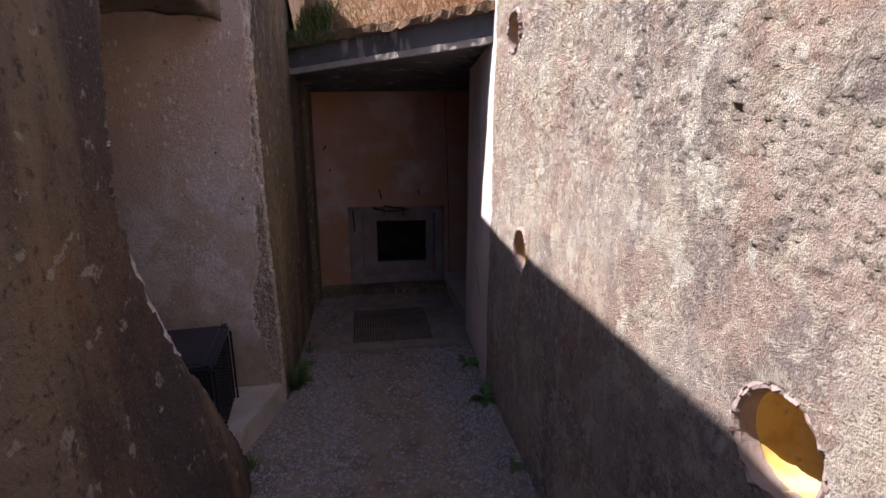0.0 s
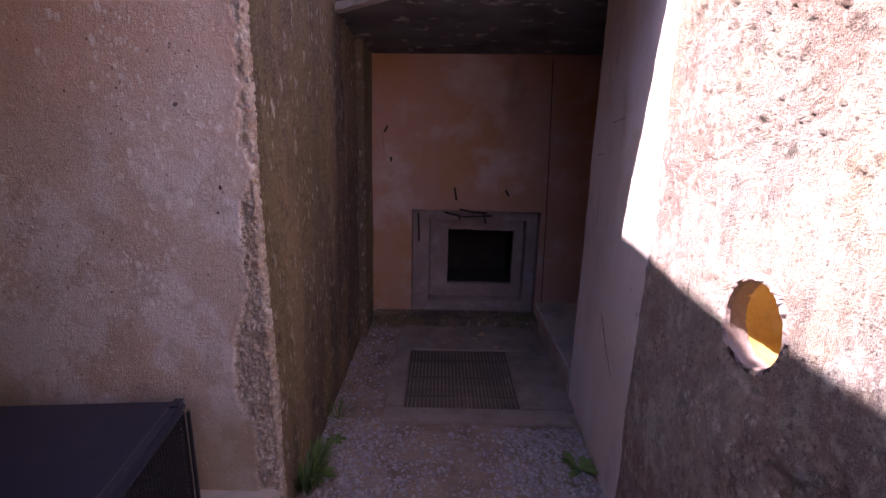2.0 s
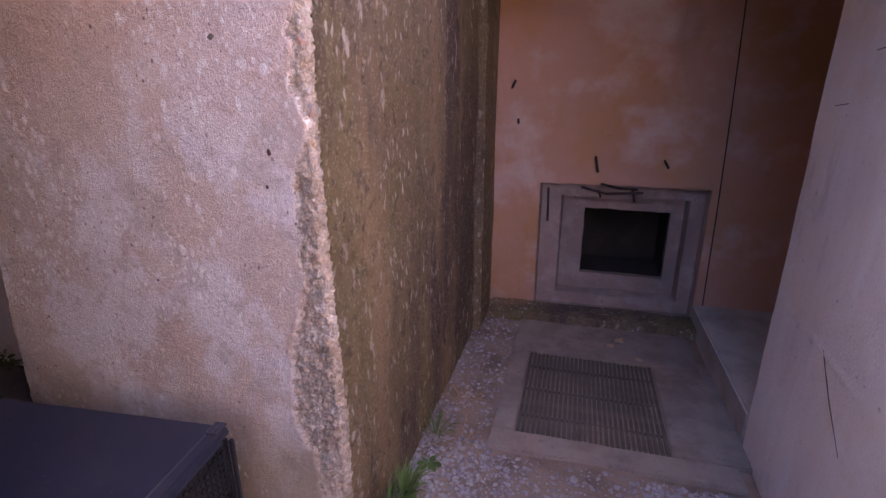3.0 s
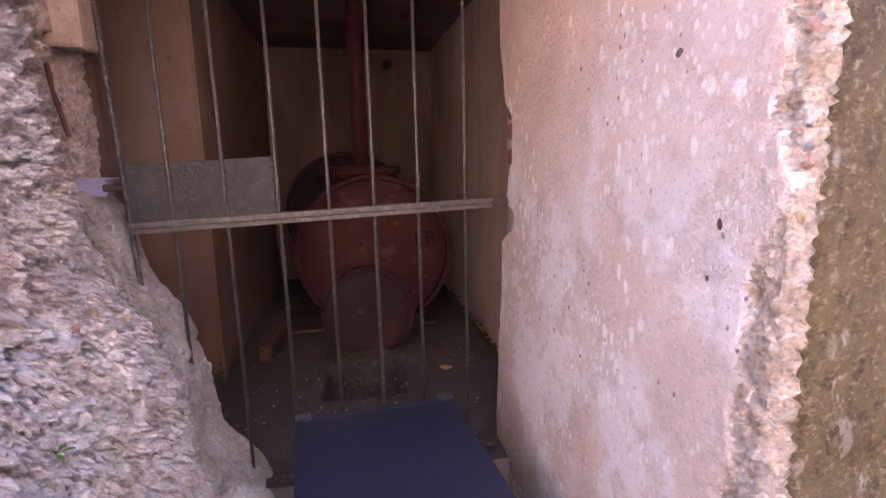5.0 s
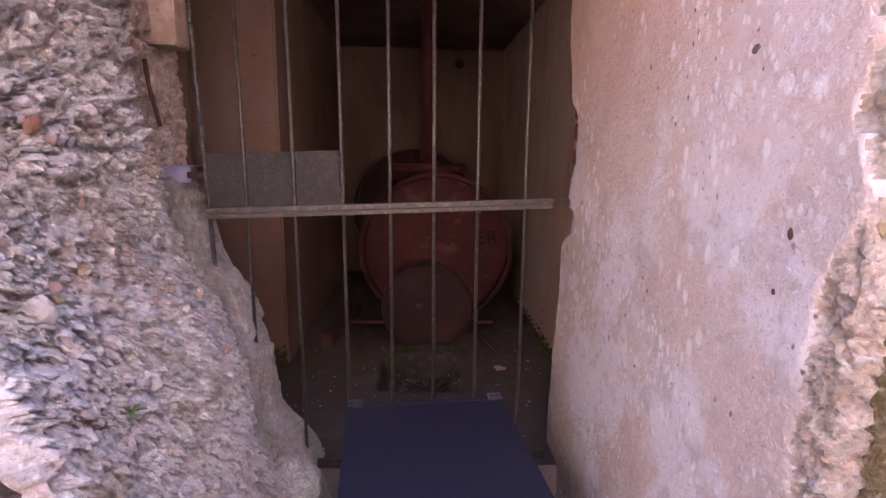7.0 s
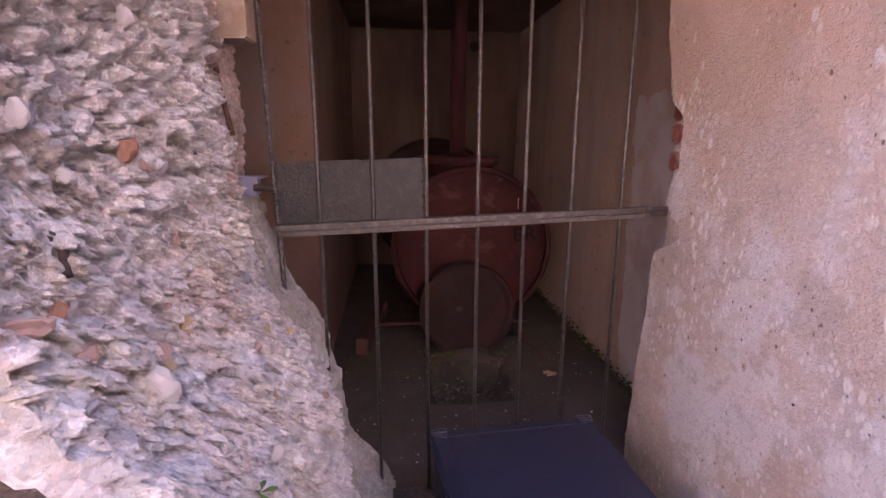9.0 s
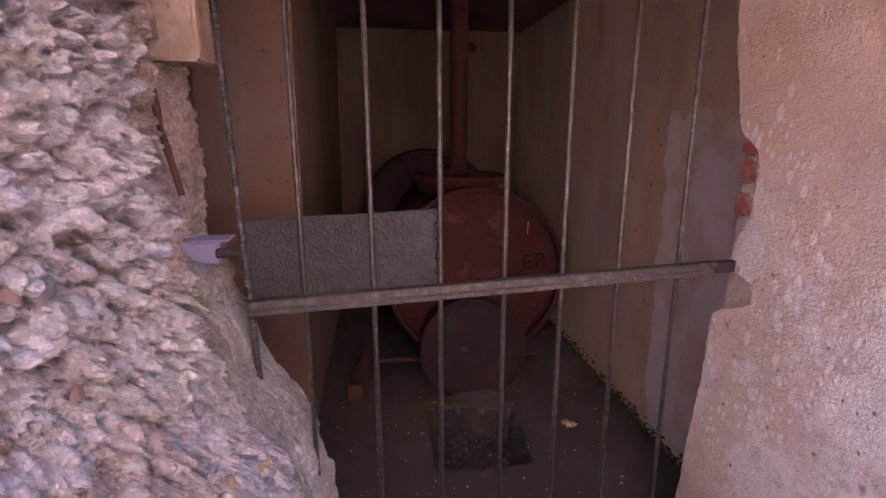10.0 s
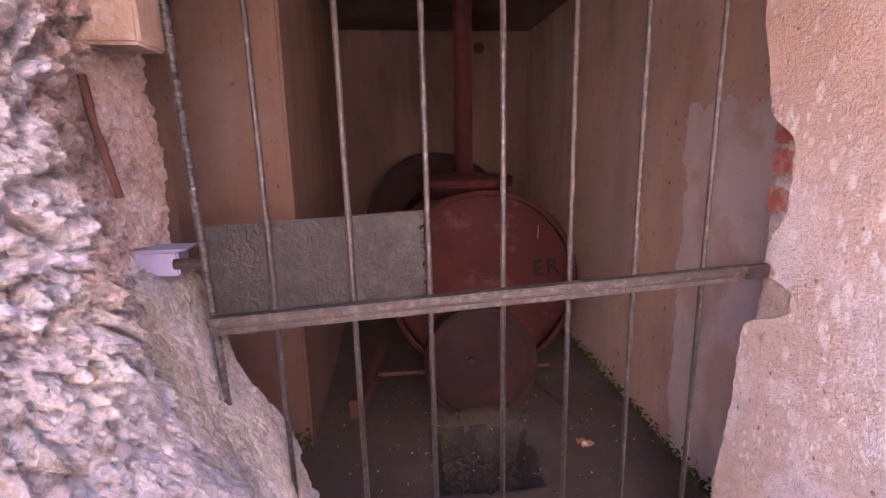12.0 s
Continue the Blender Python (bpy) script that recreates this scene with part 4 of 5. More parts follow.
# ---- things in the recess and the room ----
def crate():
    t = thing("plastic_storage_box", pose(-1.392, 2.893, 0.16, 0, 0, 5), "navy black plastic storage box with a flat lid", "storage box")
    L, W = 0.44, 0.283

    def at(ob):
        ob.matrix_parent_inverse = Matrix()
        return ob
    at(part("body", box((-L + 0.02, -W + 0.02, 0.0), (L - 0.02, W - 0.02, 0.50), 0.02), MESHED, t, "woven black plastic sides"))
    at(part("lid", box((-L, -W, 0.495), (L, W, 0.528), 0.010), PLASTIC, t))
    at(part("lid_panel", box((-L + 0.045, -W + 0.045, 0.5275), (L - 0.045, W - 0.045, 0.533), 0.002), PLASTIC, t))
    for sx in (-1, 1):
        at(part("lid_lip", box((sx * (L - 0.004) - 0.012, -W + 0.05, 0.500), (sx * (L - 0.004) + 0.012, W - 0.05, 0.520), 0.004), PLASTIC, t))
        at(part("seam", box((sx * (L - 0.040) - 0.0015, -W + 0.03, 0.5275), (sx * (L - 0.040) + 0.0015, W - 0.03, 0.5305)), HINGE, t))
    for sy in (-1, 1):
        bm = bmesh.new()
        for k in range(42):
            x = -L + 0.03 + k * 0.0208
            q = box((x, sy * (W - 0.022), 0.02), (x + 0.012, sy * (W - 0.012), 0.49))
            me = bpy.data.meshes.new("tmp")
            q.to_mesh(me)
            q.free()
            bm.from_mesh(me)
            bpy.data.meshes.remove(me)
        at(part("side_weave", bm, MESHED, t))
    bm = bmesh.new()
    for k in range(26):
        for j in range(22):
            y, z = -W + 0.03 + k * 0.0203, 0.02 + j * 0.0215 + (k % 2) * 0.010
            q = bmesh.ops.create_cube(bm, size=1)["verts"]
            for v in q:
                v.co = Vector((L - 0.016 + v.co.x * 0.008, y + v.co.y * 0.014, z + v.co.z * 0.010))
    at(part("end_weave", bm, MESHED, t))
    for sx in (-1, 1):
        for sy in (-1, 1):
            c = (sx * (L - 0.022), sy * (W - 0.03))
            h = at(part("corner_fitting", box((c[0] - 0.017, c[1] - 0.026, 0.529), (c[0] + 0.017, c[1] + 0.026, 0.536), 0.002), PLASTIC, t))
            for q in (-0.024, -0.001, 0.022):
                r = part("fin", box((c[0] - 0.017, c[1] + q, 0.536), (c[0] + 0.017, c[1] + q + 0.0016, 0.5385)), HINGE, h)
                r.matrix_parent_inverse = Matrix()
            for q in (-0.017, -0.001, 0.014):
                r = part("fin", box((c[0] + q, c[1] - 0.024, 0.536), (c[0] + q + 0.0016, c[1] + 0.024, 0.5380)), HINGE, h)
                r.matrix_parent_inverse = Matrix()
    return t


crate()


def tank(name, x0, x1, y, z, r, mat, label):
    t = thing(name, (x0, y, 0.39), label, "tank")
    n = x0 - x1
    part("shell", lathe([(r, 0.0), (r, 0.03), (r * 0.985, 0.035), (r * 0.985, n * 0.5 - 0.02), (r, n * 0.5 - 0.01), (r, n * 0.5 + 0.01), (r * 0.985, n * 0.5 + 0.02), (r * 0.985, n)], (-1, 0, 0), (x0, y, z)), mat, t, smooth=True)
    part("rim", lathe([(r * 0.955, -0.012), (r * 1.0, -0.016), (r * 1.012, -0.004), (r * 1.005, 0.012), (r * 0.955, 0.014), (r * 0.955, -0.012)], (-1, 0, 0), (x0, y, z)), mat, t, smooth=True)
    part("front_head", lathe([(0, -0.012), (r * 0.3, -0.010), (r * 0.7, 0.002), (r * 0.93, 0.012), (r * 0.97, 0.03), (0, 0.04)], (-1, 0, 0), (x0, y, z)), mat, t, smooth=True)
    part("rear_head", lathe([(0, n + 0.02), (r * 0.6, n + 0.015), (r * 0.985, n - 0.01), (0, n - 0.02)], (-1, 0, 0), (x0, y, z)), mat, t, smooth=True)
    for x in (x0 - 0.18, x1 + 0.18):
        part("cradle", box((x - 0.05, y - r * 0.62, 0.37), (x + 0.05, y + r * 0.62, z - r * 0.75), 0.01), FLOORING, t)
    return t


boiler = tank("steel_tank", -3.32, -4.25, 2.950, 0.96, 0.497, RUST, "rusty red oxide steel tank lying in the room")
part("manhole_collar", lathe([(0.2, -0.06), (0.24, -0.05), (0.25, 0.01), (0.275, 0.012), (0.275, 0.03), (0.27, 0.034), (0.275, 0.038), (0.275, 0.056), (0.26, 0.06), (0, 0.062)], (0, 0, 1), (-3.66, 2.89, 1.445)), RUST, boiler, smooth=True)
part("pipe", rod((-3.66, 2.89, 1.50), (-3.66, 2.885, 2.57), 0.052, 24), RUST, boiler, "rusty vertical feed pipe", smooth=True)
part("pipe_foot", lathe([(0.052, 0), (0.085, 0.0), (0.085, 0.018), (0.055, 0.022)], (0, 0, 1), (-3.66, 2.89, 1.506), 24), RUST, boiler)


def lettering(text, size, at, turn, mat, parent, name="lettering"):
    cu = bpy.data.curves.new(name, "FONT")
    cu.body, cu.size, cu.extrude, cu.offset = text, size, 0.0012, 0.0015
    cu.space_character = 1.15
    tmp = new("tmp", cu)
    bpy.context.view_layer.update()
    mesh = bpy.data.meshes.new_from_object(tmp)
    bpy.data.objects.remove(tmp)
    mesh.transform(Matrix.Translation(at) @ turn)
    return link(name, mesh, mat, parent, "black painted letters")


lettering("ER", 0.125, (-3.312, 3.205, 0.995), Matrix(((0, 0, 1, 0), (1, 0, 0, 0), (0, 1, 0, 0), (0, 0, 0, 1))) @ pose(0, 0, 0, 0, 0, 6), BLACKPAINT, boiler)
part("scratch", box((-3.311, 3.225, 1.20), (-3.308, 3.229, 1.27)), STONES[1], boiler)
tank("steel_tank", -4.45, -4.95, 2.80, 1.09, 0.52, DARKRUST, "dark corroded steel tank behind the red one")

drum = thing("steel_drum", (-3.16, 2.885, 0.39), "dark rusty drum lying with its lid outwards", "drum")
tilt = Vector((-1, 0, -0.10))
part("shell", lathe([(0.268, 0.0), (0.268, 0.05), (0.276, 0.06), (0.268, 0.07), (0.268, 0.17)], tilt, (-3.05, 2.887, 0.648)), DARKRUST, drum, smooth=True)
part("rim", lathe([(0.262, 0.012), (0.268, -0.008), (0.279, -0.008), (0.281, 0.006), (0.274, 0.014)], tilt, (-3.05, 2.887, 0.648)), DARKRUST, drum, smooth=True)
part("lid", lathe([(0, 0.008), (0.23, 0.008), (0.25, 0.014), (0.268, 0.014)], tilt, (-3.05, 2.887, 0.648)), DARKRUST, drum)
part("bung", lathe([(0.0, -0.004), (0.018, -0.004), (0.020, 0.008)], tilt, (-3.045, 2.84, 0.66), 16), BLACKIRON, drum)

board = tagged(part("timber", box((-3.74, 2.24, 0.395), (-3.05, 2.31, 0.49), 0.006, 4, 0.006), IRON), "short reddish brown timber lying on the floor", "timber")
board.matrix_basis = pose(0, 0, 0) @ Matrix.Translation((-3.05, 2.2, 0)) @ pose(0, 0, 0, 0, 0, -9) @ Matrix.Translation((3.05, -2.2, 0))
rail = tagged(part("iron_bar", rod((-3.42, 2.30, 0.43), (-3.42, 3.35, 0.43), 0.013), IRON), "rusty iron bar lying across the floor", "bar")
stick = tagged(part("stick", rod((-2.86, 3.33, 0.403), (-3.32, 3.22, 0.403), 0.006, 6), IRON), "thin rusty rod on the floor", "rod")


def crumpled(name, at, r, mat, label):
    bm = bmesh.new()
    bmesh.ops.create_grid(bm, x_segments=10, y_segments=8, size=r)
    for v in bm.verts:
        v.co.z += 0.55 * r * abs(fbm(v.co * 30 + Vector(at), 3)) + 0.004
        v.co.x *= 1.0 + 0.2 * fbm(v.co * 20)
    bmesh.ops.delete(bm, geom=[v for v in bm.verts if v.co.xy.length > r * (0.9 + 0.3 * fbm(v.co * 25))], context="VERTS")
    bmesh.ops.solidify(bm, geom=list(bm.faces), thickness=0.0015)
    bmesh.ops.translate(bm, verts=bm.verts, vec=at)
    return tagged(part(name, bm, mat), label, "leaf")


crumpled("dry_leaf", (-2.71, 3.285, 0.398), 0.042, DRYLEAF, "curled dry brown leaf on the floor")

# ---- pipes in the wall ----
for hy, hz, r in HOLES:
    t = thing("drain_pipe", (0.80, hy, hz), "ochre glazed pipe opening set in the concrete wall", "pipe", "pipes in the wall")
    bm = lathe([(r * 0.99, 0.0), (r * 0.99, 0.36), (0, 0.36)], (1, 0, 0), (0.775, hy, hz), 40)
    part("lining", bm, OCHRE, t, smooth=True)
    bm = lathe([(r * 0.97, 0.05), (r * 0.96, 0.006), (r * 1.0, -0.006), (r * 1.06, -0.008), (r * 1.12, -0.004), (r * 1.18, 0.004), (r * 1.23, 0.016), (r * 1.26, 0.035)], (1, 0, 0), (0.768, hy, hz), 96)
    for v in bm.verts:
        w = v.co.copy()
        q = min(1.0, max(0.3, (math.hypot(w.y - hy, w.z - hz) / r - 0.95) * 8))
        v.co += Vector((1.0, 0.6, 0.6)) * q * (0.014 * fbm(w * 14, 2) + chunk(w, 40, 0.013))
    part("collar", bm, FRAMING, t, "broken mortar collar")


# ---- irons and stones in the broken walls ----
def bent_iron(name, pts, r, label, mat=IRON, parent=None):
    bm = bmesh.new()
    pts = [Vector(p) for p in pts]
    fine = [pts[i].lerp(pts[i + 1], k / 6) for i in range(len(pts) - 1) for k in range(6)] + [pts[-1]]
    rings = []
    for i, p in enumerate(fine):
        d = (fine[min(i + 1, len(fine) - 1)] - fine[max(i - 1, 0)]).normalized()
        a = d.orthogonal().normalized()
        b = d.cross(a)
        q = r * (1 + 0.25 * fbm(p * 40))
        rings.append([bm.verts.new(p + q * (a * math.cos(2 * math.pi * k / 8) + b * math.sin(2 * math.pi * k / 8))) for k in range(8)])
    for x, y in zip(rings, rings[1:]):
        for k in range(8):
            bm.faces.new((x[k], x[(k + 1) % 8], y[(k + 1) % 8], y[k]))
    bm.faces.new(rings[0])
    bm.faces.new(rings[-1])
    ob = part(name, bm, mat, parent, smooth=True)
    return ob if parent else tagged(ob, label, "iron bar")


bent_iron("rusty_rebar", [(-1.70, 2.03, 1.82), (-1.70, 2.035, 1.75), (-1.70, 2.045, 1.70), (-1.695, 2.06, 1.632)], 0.0068, "bent rusty reinforcing bar in the broken wall")
bent_iron("rusty_rebar", [(-1.078, 1.97, 1.515), (-1.076, 2.01, 1.49), (-1.072, 2.012, 1.44)], 0.007, "short rusty iron stub in the broken wall", BLACKIRON)
# Iron stubs; the upright rod at x -0.24 is a drawn crack line.
for pts in ([(-0.53, 5.73, 1.60), (-0.50, 5.67, 1.65)], [(-0.474, 5.73, 1.37), (-0.47, 5.67, 1.40)], [(0.056, 5.73, 1.17), (0.075, 5.66, 1.07)], [(0.49, 5.73, 1.15), (0.51, 5.67, 1.11)],
            [(-0.02, 5.70, 0.955), (0.14, 5.66, 0.925), (0.38, 5.69, 0.935)], [(0.10, 5.73, 0.98), (0.22, 5.66, 0.965), (0.34, 5.72, 0.95)], [(0.31, 5.70, 0.95), (0.33, 5.68, 0.87)],
            [(-0.243, 5.712, 0.94), (-0.235, 5.706, 0.70)], [(0.09, 5.70, 0.94), (0.11, 5.67, 0.90)]):
    bent_iron("rusty_iron_stub", pts, 0.008, "blackened iron stub or drawn crack line on the wall", BLACKIRON)


def stone_mesh(seed, mat):
    bm = bmesh.new()
    bmesh.ops.create_icosphere(bm, subdivisions=2, radius=1.0)
    for v in bm.verts:
        v.co *= 1 + 0.45 * noise.noise(v.co * 1.3 + Vector((seed * 3.1, seed, 0))) + 0.12 * noise.noise(v.co * 3.5 + Vector((seed, 0, 4)))
        v.co.z *= 0.7
    me = bpy.data.meshes.new("stone")
    bm.to_mesh(me)
    bm.free()
    me.materials.append(mat)
    return me


stone_kinds = [stone_mesh(k, STONES[k % 5]) for k in range(15)]
rng = random.Random(5)


def set_stone(place, r, kind, parent):
    ob = new("stone", stone_kinds[kind])
    ob.parent = parent
    ob.matrix_basis = Matrix.Translation(place) @ Euler((rng.uniform(0, 6), rng.uniform(0, 6), rng.uniform(0, 6))).to_matrix().to_4x4() @ Matrix.Diagonal((r, r * rng.uniform(0.7, 1), r * rng.uniform(0.6, 1), 1))


for k, z, r, kind in ((0.30, 1.61, 0.024, 0), (0.29, 1.585, 0.018, 3), (0.43, 1.17, 0.012, 3), (0.21, 1.257, 0.018, 4), (0.09, 1.636, 0.022, 1), (0.04, 1.40, 0.030, 6), (0.09, 1.33, 0.022, 1), (0.09, 1.40, 0.016, 0), (0.14, 1.66, 0.020, 3), (0.30, 1.30, 0.020, 4), (0.16, 1.26, 0.030, 3), (0.22, 1.28, 0.018, 1), (0.36, 1.44, 0.012, 6), (0.52, 1.02, 0.012, 11)):
    p = Vector(break_place(1 + k, z))
    set_stone(p + Vector((0, 0.008, 0)), r, kind, wall_left)
for n in range(130):
    k, z = rng.uniform(0.04, 0.62), rng.uniform(0.3, 2.1)
    p = Vector(break_place(1 + k, z))
    set_stone(p - Vector((0, 0.003, 0)), rng.uniform(0.006, 0.017), rng.choice((1, 2, 3, 3, 7, 8, 8, 12, 13, 13, 4)), wall_left)
for n in range(60):
    z = rng.uniform(0.2, 2.4)
    x = rng.uniform(pier_edge(z) + 0.01, pier_corner(z) - 0.01)
    set_stone(Vector((x, 3.392, z)), rng.uniform(0.006, 0.014), rng.choice((3, 8, 13, 4, 1, 2)), wall_pier)

# bricks showing in the bitten jamb
for z in (1.565, 1.652, 1.725):
    b = part("brick", box((-1.958, 3.380, z - 0.031), (-1.862, 3.47, z + 0.031), 0.006, 2, 0.004, z), BRICK, wall_pier)

# marks on the pier: gouges, rust weeps, stains
for x, z, r in ((-0.97, 1.735, 0.016), (-1.068, 1.329, 0.005), (-1.07, 1.218, 0.004), (-0.87, 1.365, 0.004), (-0.853, 1.455, 0.006), (-0.97, 1.297, 0.003), (-1.3, 1.05, 0.004), (-1.5, 1.6, 0.004)):
    bm = bmesh.new()
    bmesh.ops.create_icosphere(bm, subdivisions=3, radius=r)
    for v in bm.verts:
        v.co = Vector((v.co.x * 1.1, v.co.y * 0.16, v.co.z * (0.6 if r > 0.015 else 1.2))) * (1 + 0.9 * fbm(v.co * (40 / r * 0.012) + Vector((x, z, 0)) * 9, 3))
    bmesh.ops.translate(bm, verts=bm.verts, vec=(x, 3.368, z))
    part("gouge", bm, SHADED if r > 0.015 else IRON, wall_pier)


# ---- ground cover ----
def pebbles(name, count, place, size, mat, label, category, seed):
    r = np.random.RandomState(seed)
    octa = np.array([(1, 0, 0), (-1, 0, 0), (0, 1, 0), (0, -1, 0), (0, 0, 1), (0, 0, -1)], float)
    tri = [(0, 2, 4), (2, 1, 4), (1, 3, 4), (3, 0, 4), (2, 0, 5), (1, 2, 5), (3, 1, 5), (0, 3, 5)]
    verts, faces = [], []
    for n in range(count):
        c = place(r)
        if c is None:
            continue
        s = size[0] + (size[1] - size[0]) * r.rand() ** 2.2
        o = octa * (0.7 + 0.6 * r.rand(6, 1)) * s * np.array([1, 0.8, 0.6])
        a, b = r.rand() * 6.3, r.rand() * 1.2 - 0.6
        R = np.array([[math.cos(a), -math.sin(a), 0], [math.sin(a), math.cos(a), 0], [0, 0, 1]]) @ np.array([[1, 0, 0], [0, math.cos(b), -math.sin(b)], [0, math.sin(b), math.cos(b)]])
        i = len(verts)
        verts += (o @ R.T + np.array(c)).tolist()
        faces += [(x + i, y + i, z + i) for x, y, z in tri]
    me = bpy.data.meshes.new(name)
    me.from_pydata(verts, [], faces)
    return tagged(link(name, me, mat), label, category, kind="stuff")


def floor_z(x, y):
    return -0.012 + 0.012 * fbm(Vector((x, y, 0)) * 3, 3) + 0.12 * smoothstep(1.6, -0.6, y)


def gravel_at(r):
    x, y = r.uniform(-0.9, 0.77), r.uniform(0.4, 4.16) if r.rand() < 0.92 else r.uniform(4.1, 5.5)
    if y > 4.1 and x > -0.38:
        return None
    side = abs(x - 0.05 - 0.25 * noise.noise(Vector((y * 1.5, 2, 2))))
    if r.rand() > 0.30 + 0.9 * smoothstep(0.1, 0.5, side) + 0.5 * fbm(Vector((x * 4, y * 4, 4)), 2):
        return None
    return (x, y, floor_z(x, y) + 0.002)


pebbles("gravel", 42000, gravel_at, (0.005, 0.018), PEBBLE, "loose grey violet gravel on the earth floor", "gravel", 3)


def rubble_at(r):
    x, y = r.uniform(-1.86, -0.86), r.uniform(2.2, 3.3)
    if y > 2.62 - 0.1 * r.rand():
        return None
    return (x, y, 0.165)


pebbles("rubble", 500, rubble_at, (0.006, 0.022), RUBBLE, "crumbled concrete rubble at the wall's foot", "rubble", 4)


def pit_at(r):
    x, y = r.uniform(-2.86, -2.52), r.uniform(2.67, 3.01)
    return (x, y, 0.272)


pebbles("debris", 260, pit_at, (0.005, 0.016), FLOORING, "damp debris lying in the floor pit", "debris", 6)


def blade(bm, base, tip, w):
    base, tip = Vector(base), Vector(tip)
    d = tip - base
    side = Vector((-d.y, d.x, 0)).normalized() * w if Vector((d.x, d.y)).length > 1e-4 else Vector((w, 0, 0))
    mid = base.lerp(tip, 0.55) + Vector((0, 0, 0.18 * d.length))
    vs = [bm.verts.new(p) for p in (base - side * 0.6, base + side * 0.6, mid + side, mid - side)]
    bm.faces.new(vs)
    bm.faces.new((vs[3], vs[2], bm.verts.new(tip)))


def tuft(name, at, n, h, spread, mat, label, seed, width=0.003):
    r = random.Random(seed)
    bm = bmesh.new()
    for k in range(n):
        a, q = r.uniform(0, 6.3), r.random() ** 0.6
        base = Vector(at) + Vector((math.cos(a), math.sin(a), 0)) * spread * 0.35 * r.random()
        blade(bm, base, base + Vector((math.cos(a) * spread * q, math.sin(a) * spread * q, h * r.uniform(0.35, 1))), width * r.uniform(0.6, 1.4))
    return tagged(part(name, bm, mat), label, "plant")


def leafy(name, at, n, r0, label, seed):
    r = random.Random(seed)
    t = thing(name, at, label, "plant")
    for k in range(n):
        bm = bmesh.new()
        a = r.uniform(0, 6.3)
        L, lift = r0 * r.uniform(0.5, 1.1), r.uniform(0.15, 0.9)
        d = Vector((math.cos(a), math.sin(a), lift))
        side = Vector((-d.y, d.x, 0)).normalized()
        c = Vector(at)
        rows = []
        for q, w in ((0.0, 0.03), (0.2, 0.07), (0.45, 0.17), (0.7, 0.2), (0.9, 0.11), (1.0, 0.02)):
            m = c + d * L * q - Vector((0, 0, 0.45 * L * q * q))
            rows.append([bm.verts.new(m - side * w * L), bm.verts.new(m + Vector((0, 0, -0.03 * L))), bm.verts.new(m + side * w * L)])
        for x, y in zip(rows, rows[1:]):
            bm.faces.new((x[0], x[1], y[1], y[0]))
            bm.faces.new((x[1], x[2], y[2], y[1]))
        part("leaf", bm, LEAF, t, smooth=True)
    return t


leafy("weed", (0.70, 3.24, 0.0), 22, 0.13, "broad-leaved green weed at the foot of the wall", 1)
leafy("weed", (0.68, 3.74, 0.0), 16, 0.10, "low green weed at the foot of the wall", 2)
leafy("weed", (-0.64, 3.66, 0.0), 20, 0.10, "broad-leaved green weed at the foot of the pier", 3)
leafy("weed", (-0.60, 3.95, 0.0), 12, 0.07, "small green weed at the foot of the pier", 4)
leafy("weed", (0.70, 2.5, 0.0), 10, 0.06, "small green weed at the foot of the wall", 5)
tuft("grass_tuft", (-0.66, 3.56, 0.0), 130, 0.17, 0.12, LEAF, "green grass tuft at the foot of the pier", 6)
tuft("grass_tuft", (-0.66, 3.75, 0.0), 110, 0.13, 0.12, LEAF, "green grass tuft at the foot of the pier", 7)
tuft("grass_tuft", (-0.63, 4.15, 0.0), 40, 0.09, 0.12, LEAF, "green grass tuft at the foot of the pier", 8)
tuft("grass_tuft", (-0.80, 2.7, 0.0), 40, 0.10, 0.09, LEAF, "green grass tuft beside the step", 9)
tuft("dry_grass", (-0.50, 4.10, 0.0), 26, 0.03, 0.20, STRAW, "dry grass stalks lying on the gravel", 10, 0.0016)
tuft("dry_grass", (-0.55, 4.45, 0.0), 40, 0.03, 0.16, STRAW, "dry grass stalks lying beside the slab", 11, 0.0016)
p = Vector(break_place(1.20, 1.02))
leafy("seedling", p + Vector((0, 0.01, 0)), 5, 0.034, "tiny green seedling rooted in the broken wall", 12)
for a, b in (((0.15, 2.55, 0.004), (0.40, 2.72, 0.008)), ((0.20, 2.50, 0.006), (0.27, 2.62, 0.006))):
    tagged(part("straw", rod(a, b, 0.0016, 5), STRAW), "single dry straw lying on the gravel", "straw")

# dead leaves on the slab
for k, (x, y) in enumerate(((0.12, 5.2), (0.24, 5.24), (-0.02, 5.16), (0.40, 5.1), (0.05, 5.3), (0.30, 5.32))):
    crumpled("dry_leaf", (x, y, 0.004), 0.028 + 0.006 * (k % 3), DRYLEAF if k % 2 else DIRT, "curled dead leaf lying on the concrete slab")

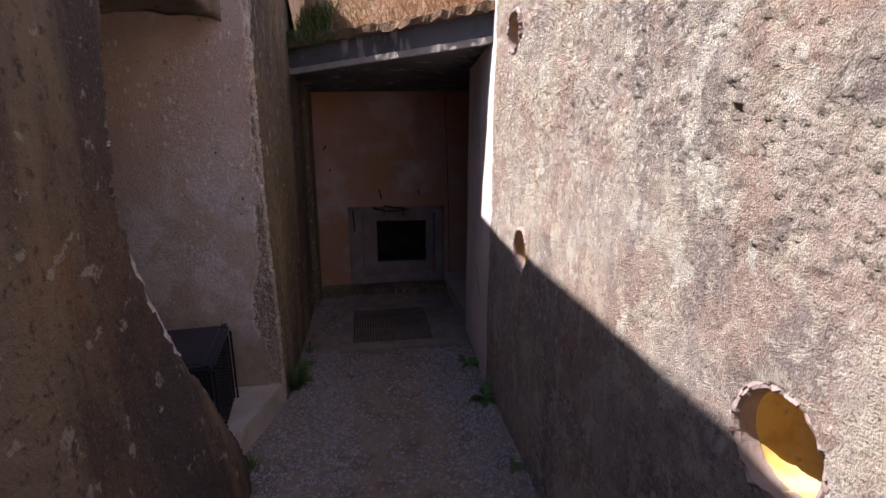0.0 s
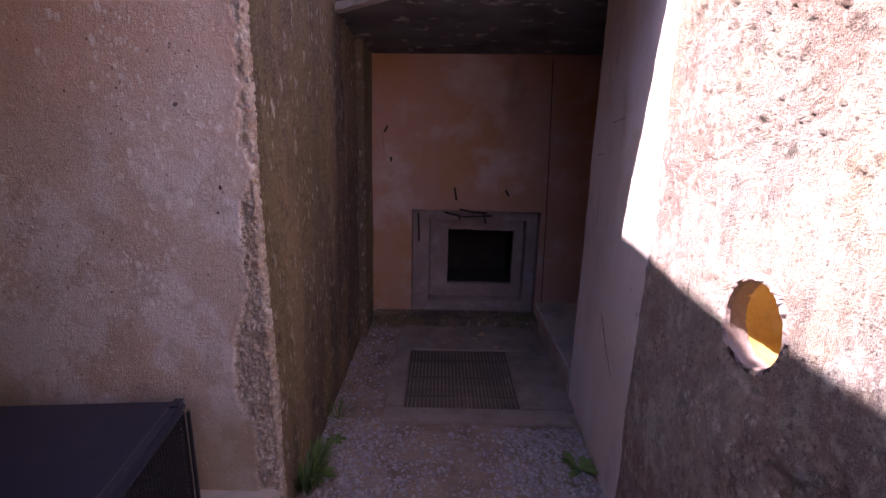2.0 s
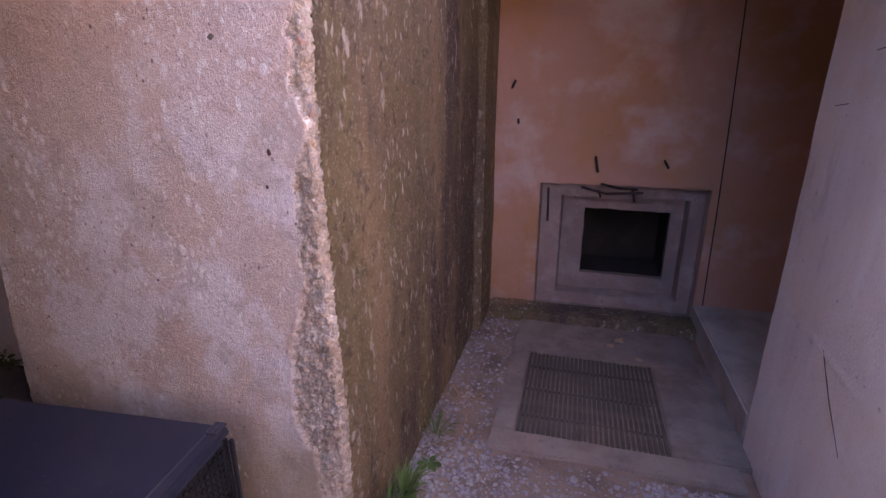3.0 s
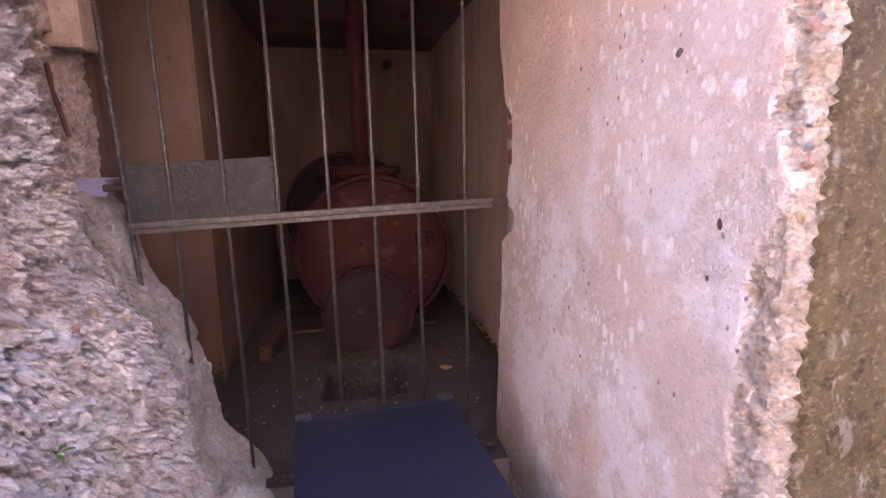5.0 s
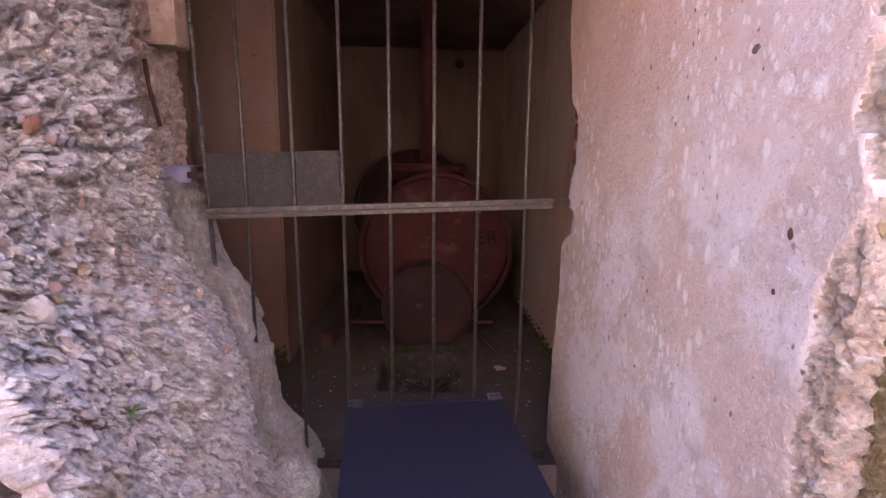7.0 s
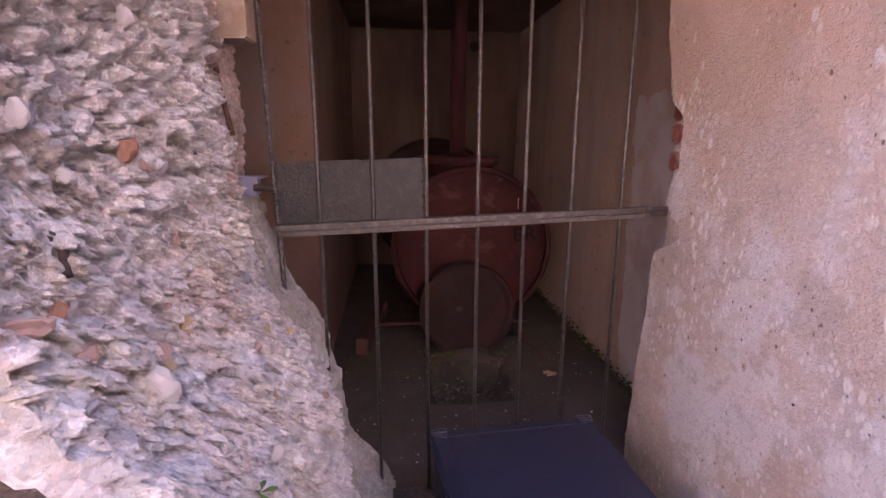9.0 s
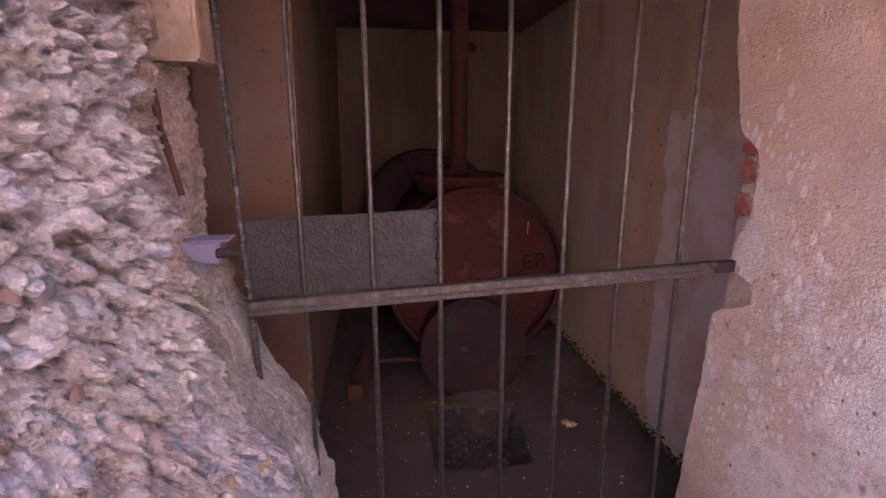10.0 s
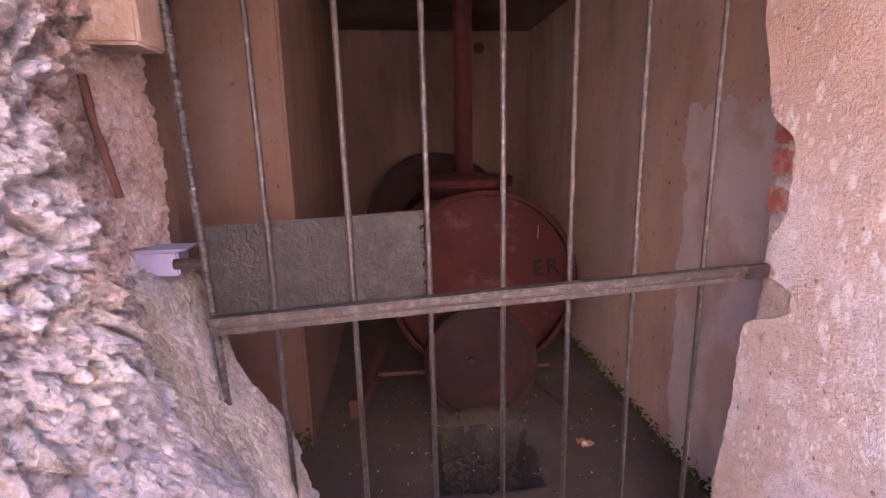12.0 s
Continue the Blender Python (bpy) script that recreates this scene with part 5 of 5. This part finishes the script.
# dry grass and green growth on the bank
bank = bmesh.new()
rb = random.Random(21)
for k in range(5200):
    x, y = rb.uniform(-0.72, 0.95), 0
    y = lip(x) + rb.random() ** 1.3 * 2.0
    z = turf_z(x, y) - 0.02
    a, q = rb.uniform(0, 6.3), rb.uniform(0.04, 0.16)
    blade(bank, (x, y, z), (x + math.cos(a) * q, y + math.sin(a) * q - 0.05, z + rb.uniform(0.0, 0.12)), rb.uniform(0.0012, 0.003))
tagged(part("dry_grass", bank, STRAW), "thick dry straw grass covering the bank", "grass", kind="stuff")
green = bmesh.new()
for k in range(1500):
    x = -0.72 + 0.42 * rb.random() ** 1.4
    y = lip(x) + rb.random() * 0.9 - 0.12
    z = turf_z(x, y) - 0.02
    a, q = rb.uniform(0, 6.3), rb.uniform(0.03, 0.12)
    blade(green, (x, y, z), (x + math.cos(a) * q, y + math.sin(a) * q, z + rb.uniform(-0.02, 0.14)), rb.uniform(0.003, 0.008))
tagged(part("green_growth", green, LEAF), "dark green weeds hanging over the roof's edge", "grass", kind="stuff")


def edge_at(r):
    x = r.uniform(-0.7, 0.8)
    return (x, lip(x) - 0.03 + r.rand() * 0.12, roof_z(x, lip(x)) + 0.225)


pebbles("gravel", 900, edge_at, (0.004, 0.016), RUBBLE, "loose stones along the roof's edge", "gravel", 10)


# ---- moss, cracks and crumbs ----
MOSS = surface("dark_green_moss", (0.055, 0.065, 0.02), (((0.09, 0.10, 0.03), 40, 0.5, 0.66, ONE, 0.7),), 0.95, bump=((150, 0.6),), depth=0.006, vary=0.4)


def moss_at(r):
    u = r.rand()
    if u < 0.6:
        return (r.uniform(-4.2, -2.1), 3.635 - abs(r.normal(0, 0.018)), 0.393 + abs(r.normal(0, 0.03)))
    if u < 0.8:
        return (-2.822 + abs(r.normal(0, 0.008)), r.uniform(1.9, 2.1), 0.39 + abs(r.normal(0, 0.05)))
    return (r.uniform(-3.0, -2.94), r.uniform(2.62, 3.1), 0.41)


pebbles("moss", 1500, moss_at, (0.004, 0.014), MOSS, "dark green moss along the foot of the walls", "moss", 31)


def crumbs_at(r):
    return (r.uniform(-3.4, -1.95), r.uniform(2.15, 3.6), 0.394)


pebbles("crumbs", 260, crumbs_at, (0.002, 0.008), STEP, "plaster crumbs scattered on the room floor", "crumbs", 32)
CRACK = surface("black_crack", (0.05, 0.04, 0.035), (), 1.0, bump=())
for pts in ([(0.790, 4.12, 1.72), (0.782, 3.98, 1.735), (0.776, 3.86, 1.75), (0.770, 3.74, 1.80)], [(0.786, 4.02, 1.42), (0.778, 3.88, 1.42), (0.773, 3.80, 1.422)],
            [(0.778, 3.95, 0.78), (0.772, 3.83, 0.66), (0.768, 3.70, 0.55)], [(0.796, 4.32, 1.55), (0.792, 4.22, 1.56)]):
    bent_iron("crack", pts, 0.0014, "", CRACK, wall_right)
# Not a crack: a dark rod drawn along a slight step in the wall.
bent_iron("crack", [(0.86, 5.712, 0.16), (0.845, 5.712, 0.9), (0.83, 5.712, 1.4), (0.80, 5.712, 2.2)], 0.004, "", CRACK, wall_back)
for pts in ([(-0.93, 3.369, 1.42), (-0.915, 3.369, 1.39), (-0.92, 3.369, 1.37), (-0.90, 3.369, 1.35)],):
    bent_iron("crack", pts, 0.0010, "", CRACK, wall_pier)


# ---- fallen block at the foot of the broken wall ----
def fallen(at, size, seed, label):
    bm = bmesh.new()
    bmesh.ops.create_icosphere(bm, subdivisions=5, radius=1.0)
    for v in bm.verts:
        q = Vector((v.co.x * size[0], v.co.y * size[1], v.co.z * size[2]))
        q *= 1 + 0.30 * noise.noise(v.co * 1.1 + Vector((seed, 0, 0)))
        n = v.co.normalized()
        v.co = q + n * (chunk(q + Vector((seed, 0, 0)), 9, 0.03) + chunk(q, 28, 0.008)) + Vector(at)
        v.co.z = max(v.co.z, 0.158)
    return tagged(part("concrete_block", bm, BOULDER), label, "rubble block")


fallen((-1.64, 2.37, 0.34), (0.17, 0.13, 0.23), 2.0, "pale greenish broken block lying on the step")
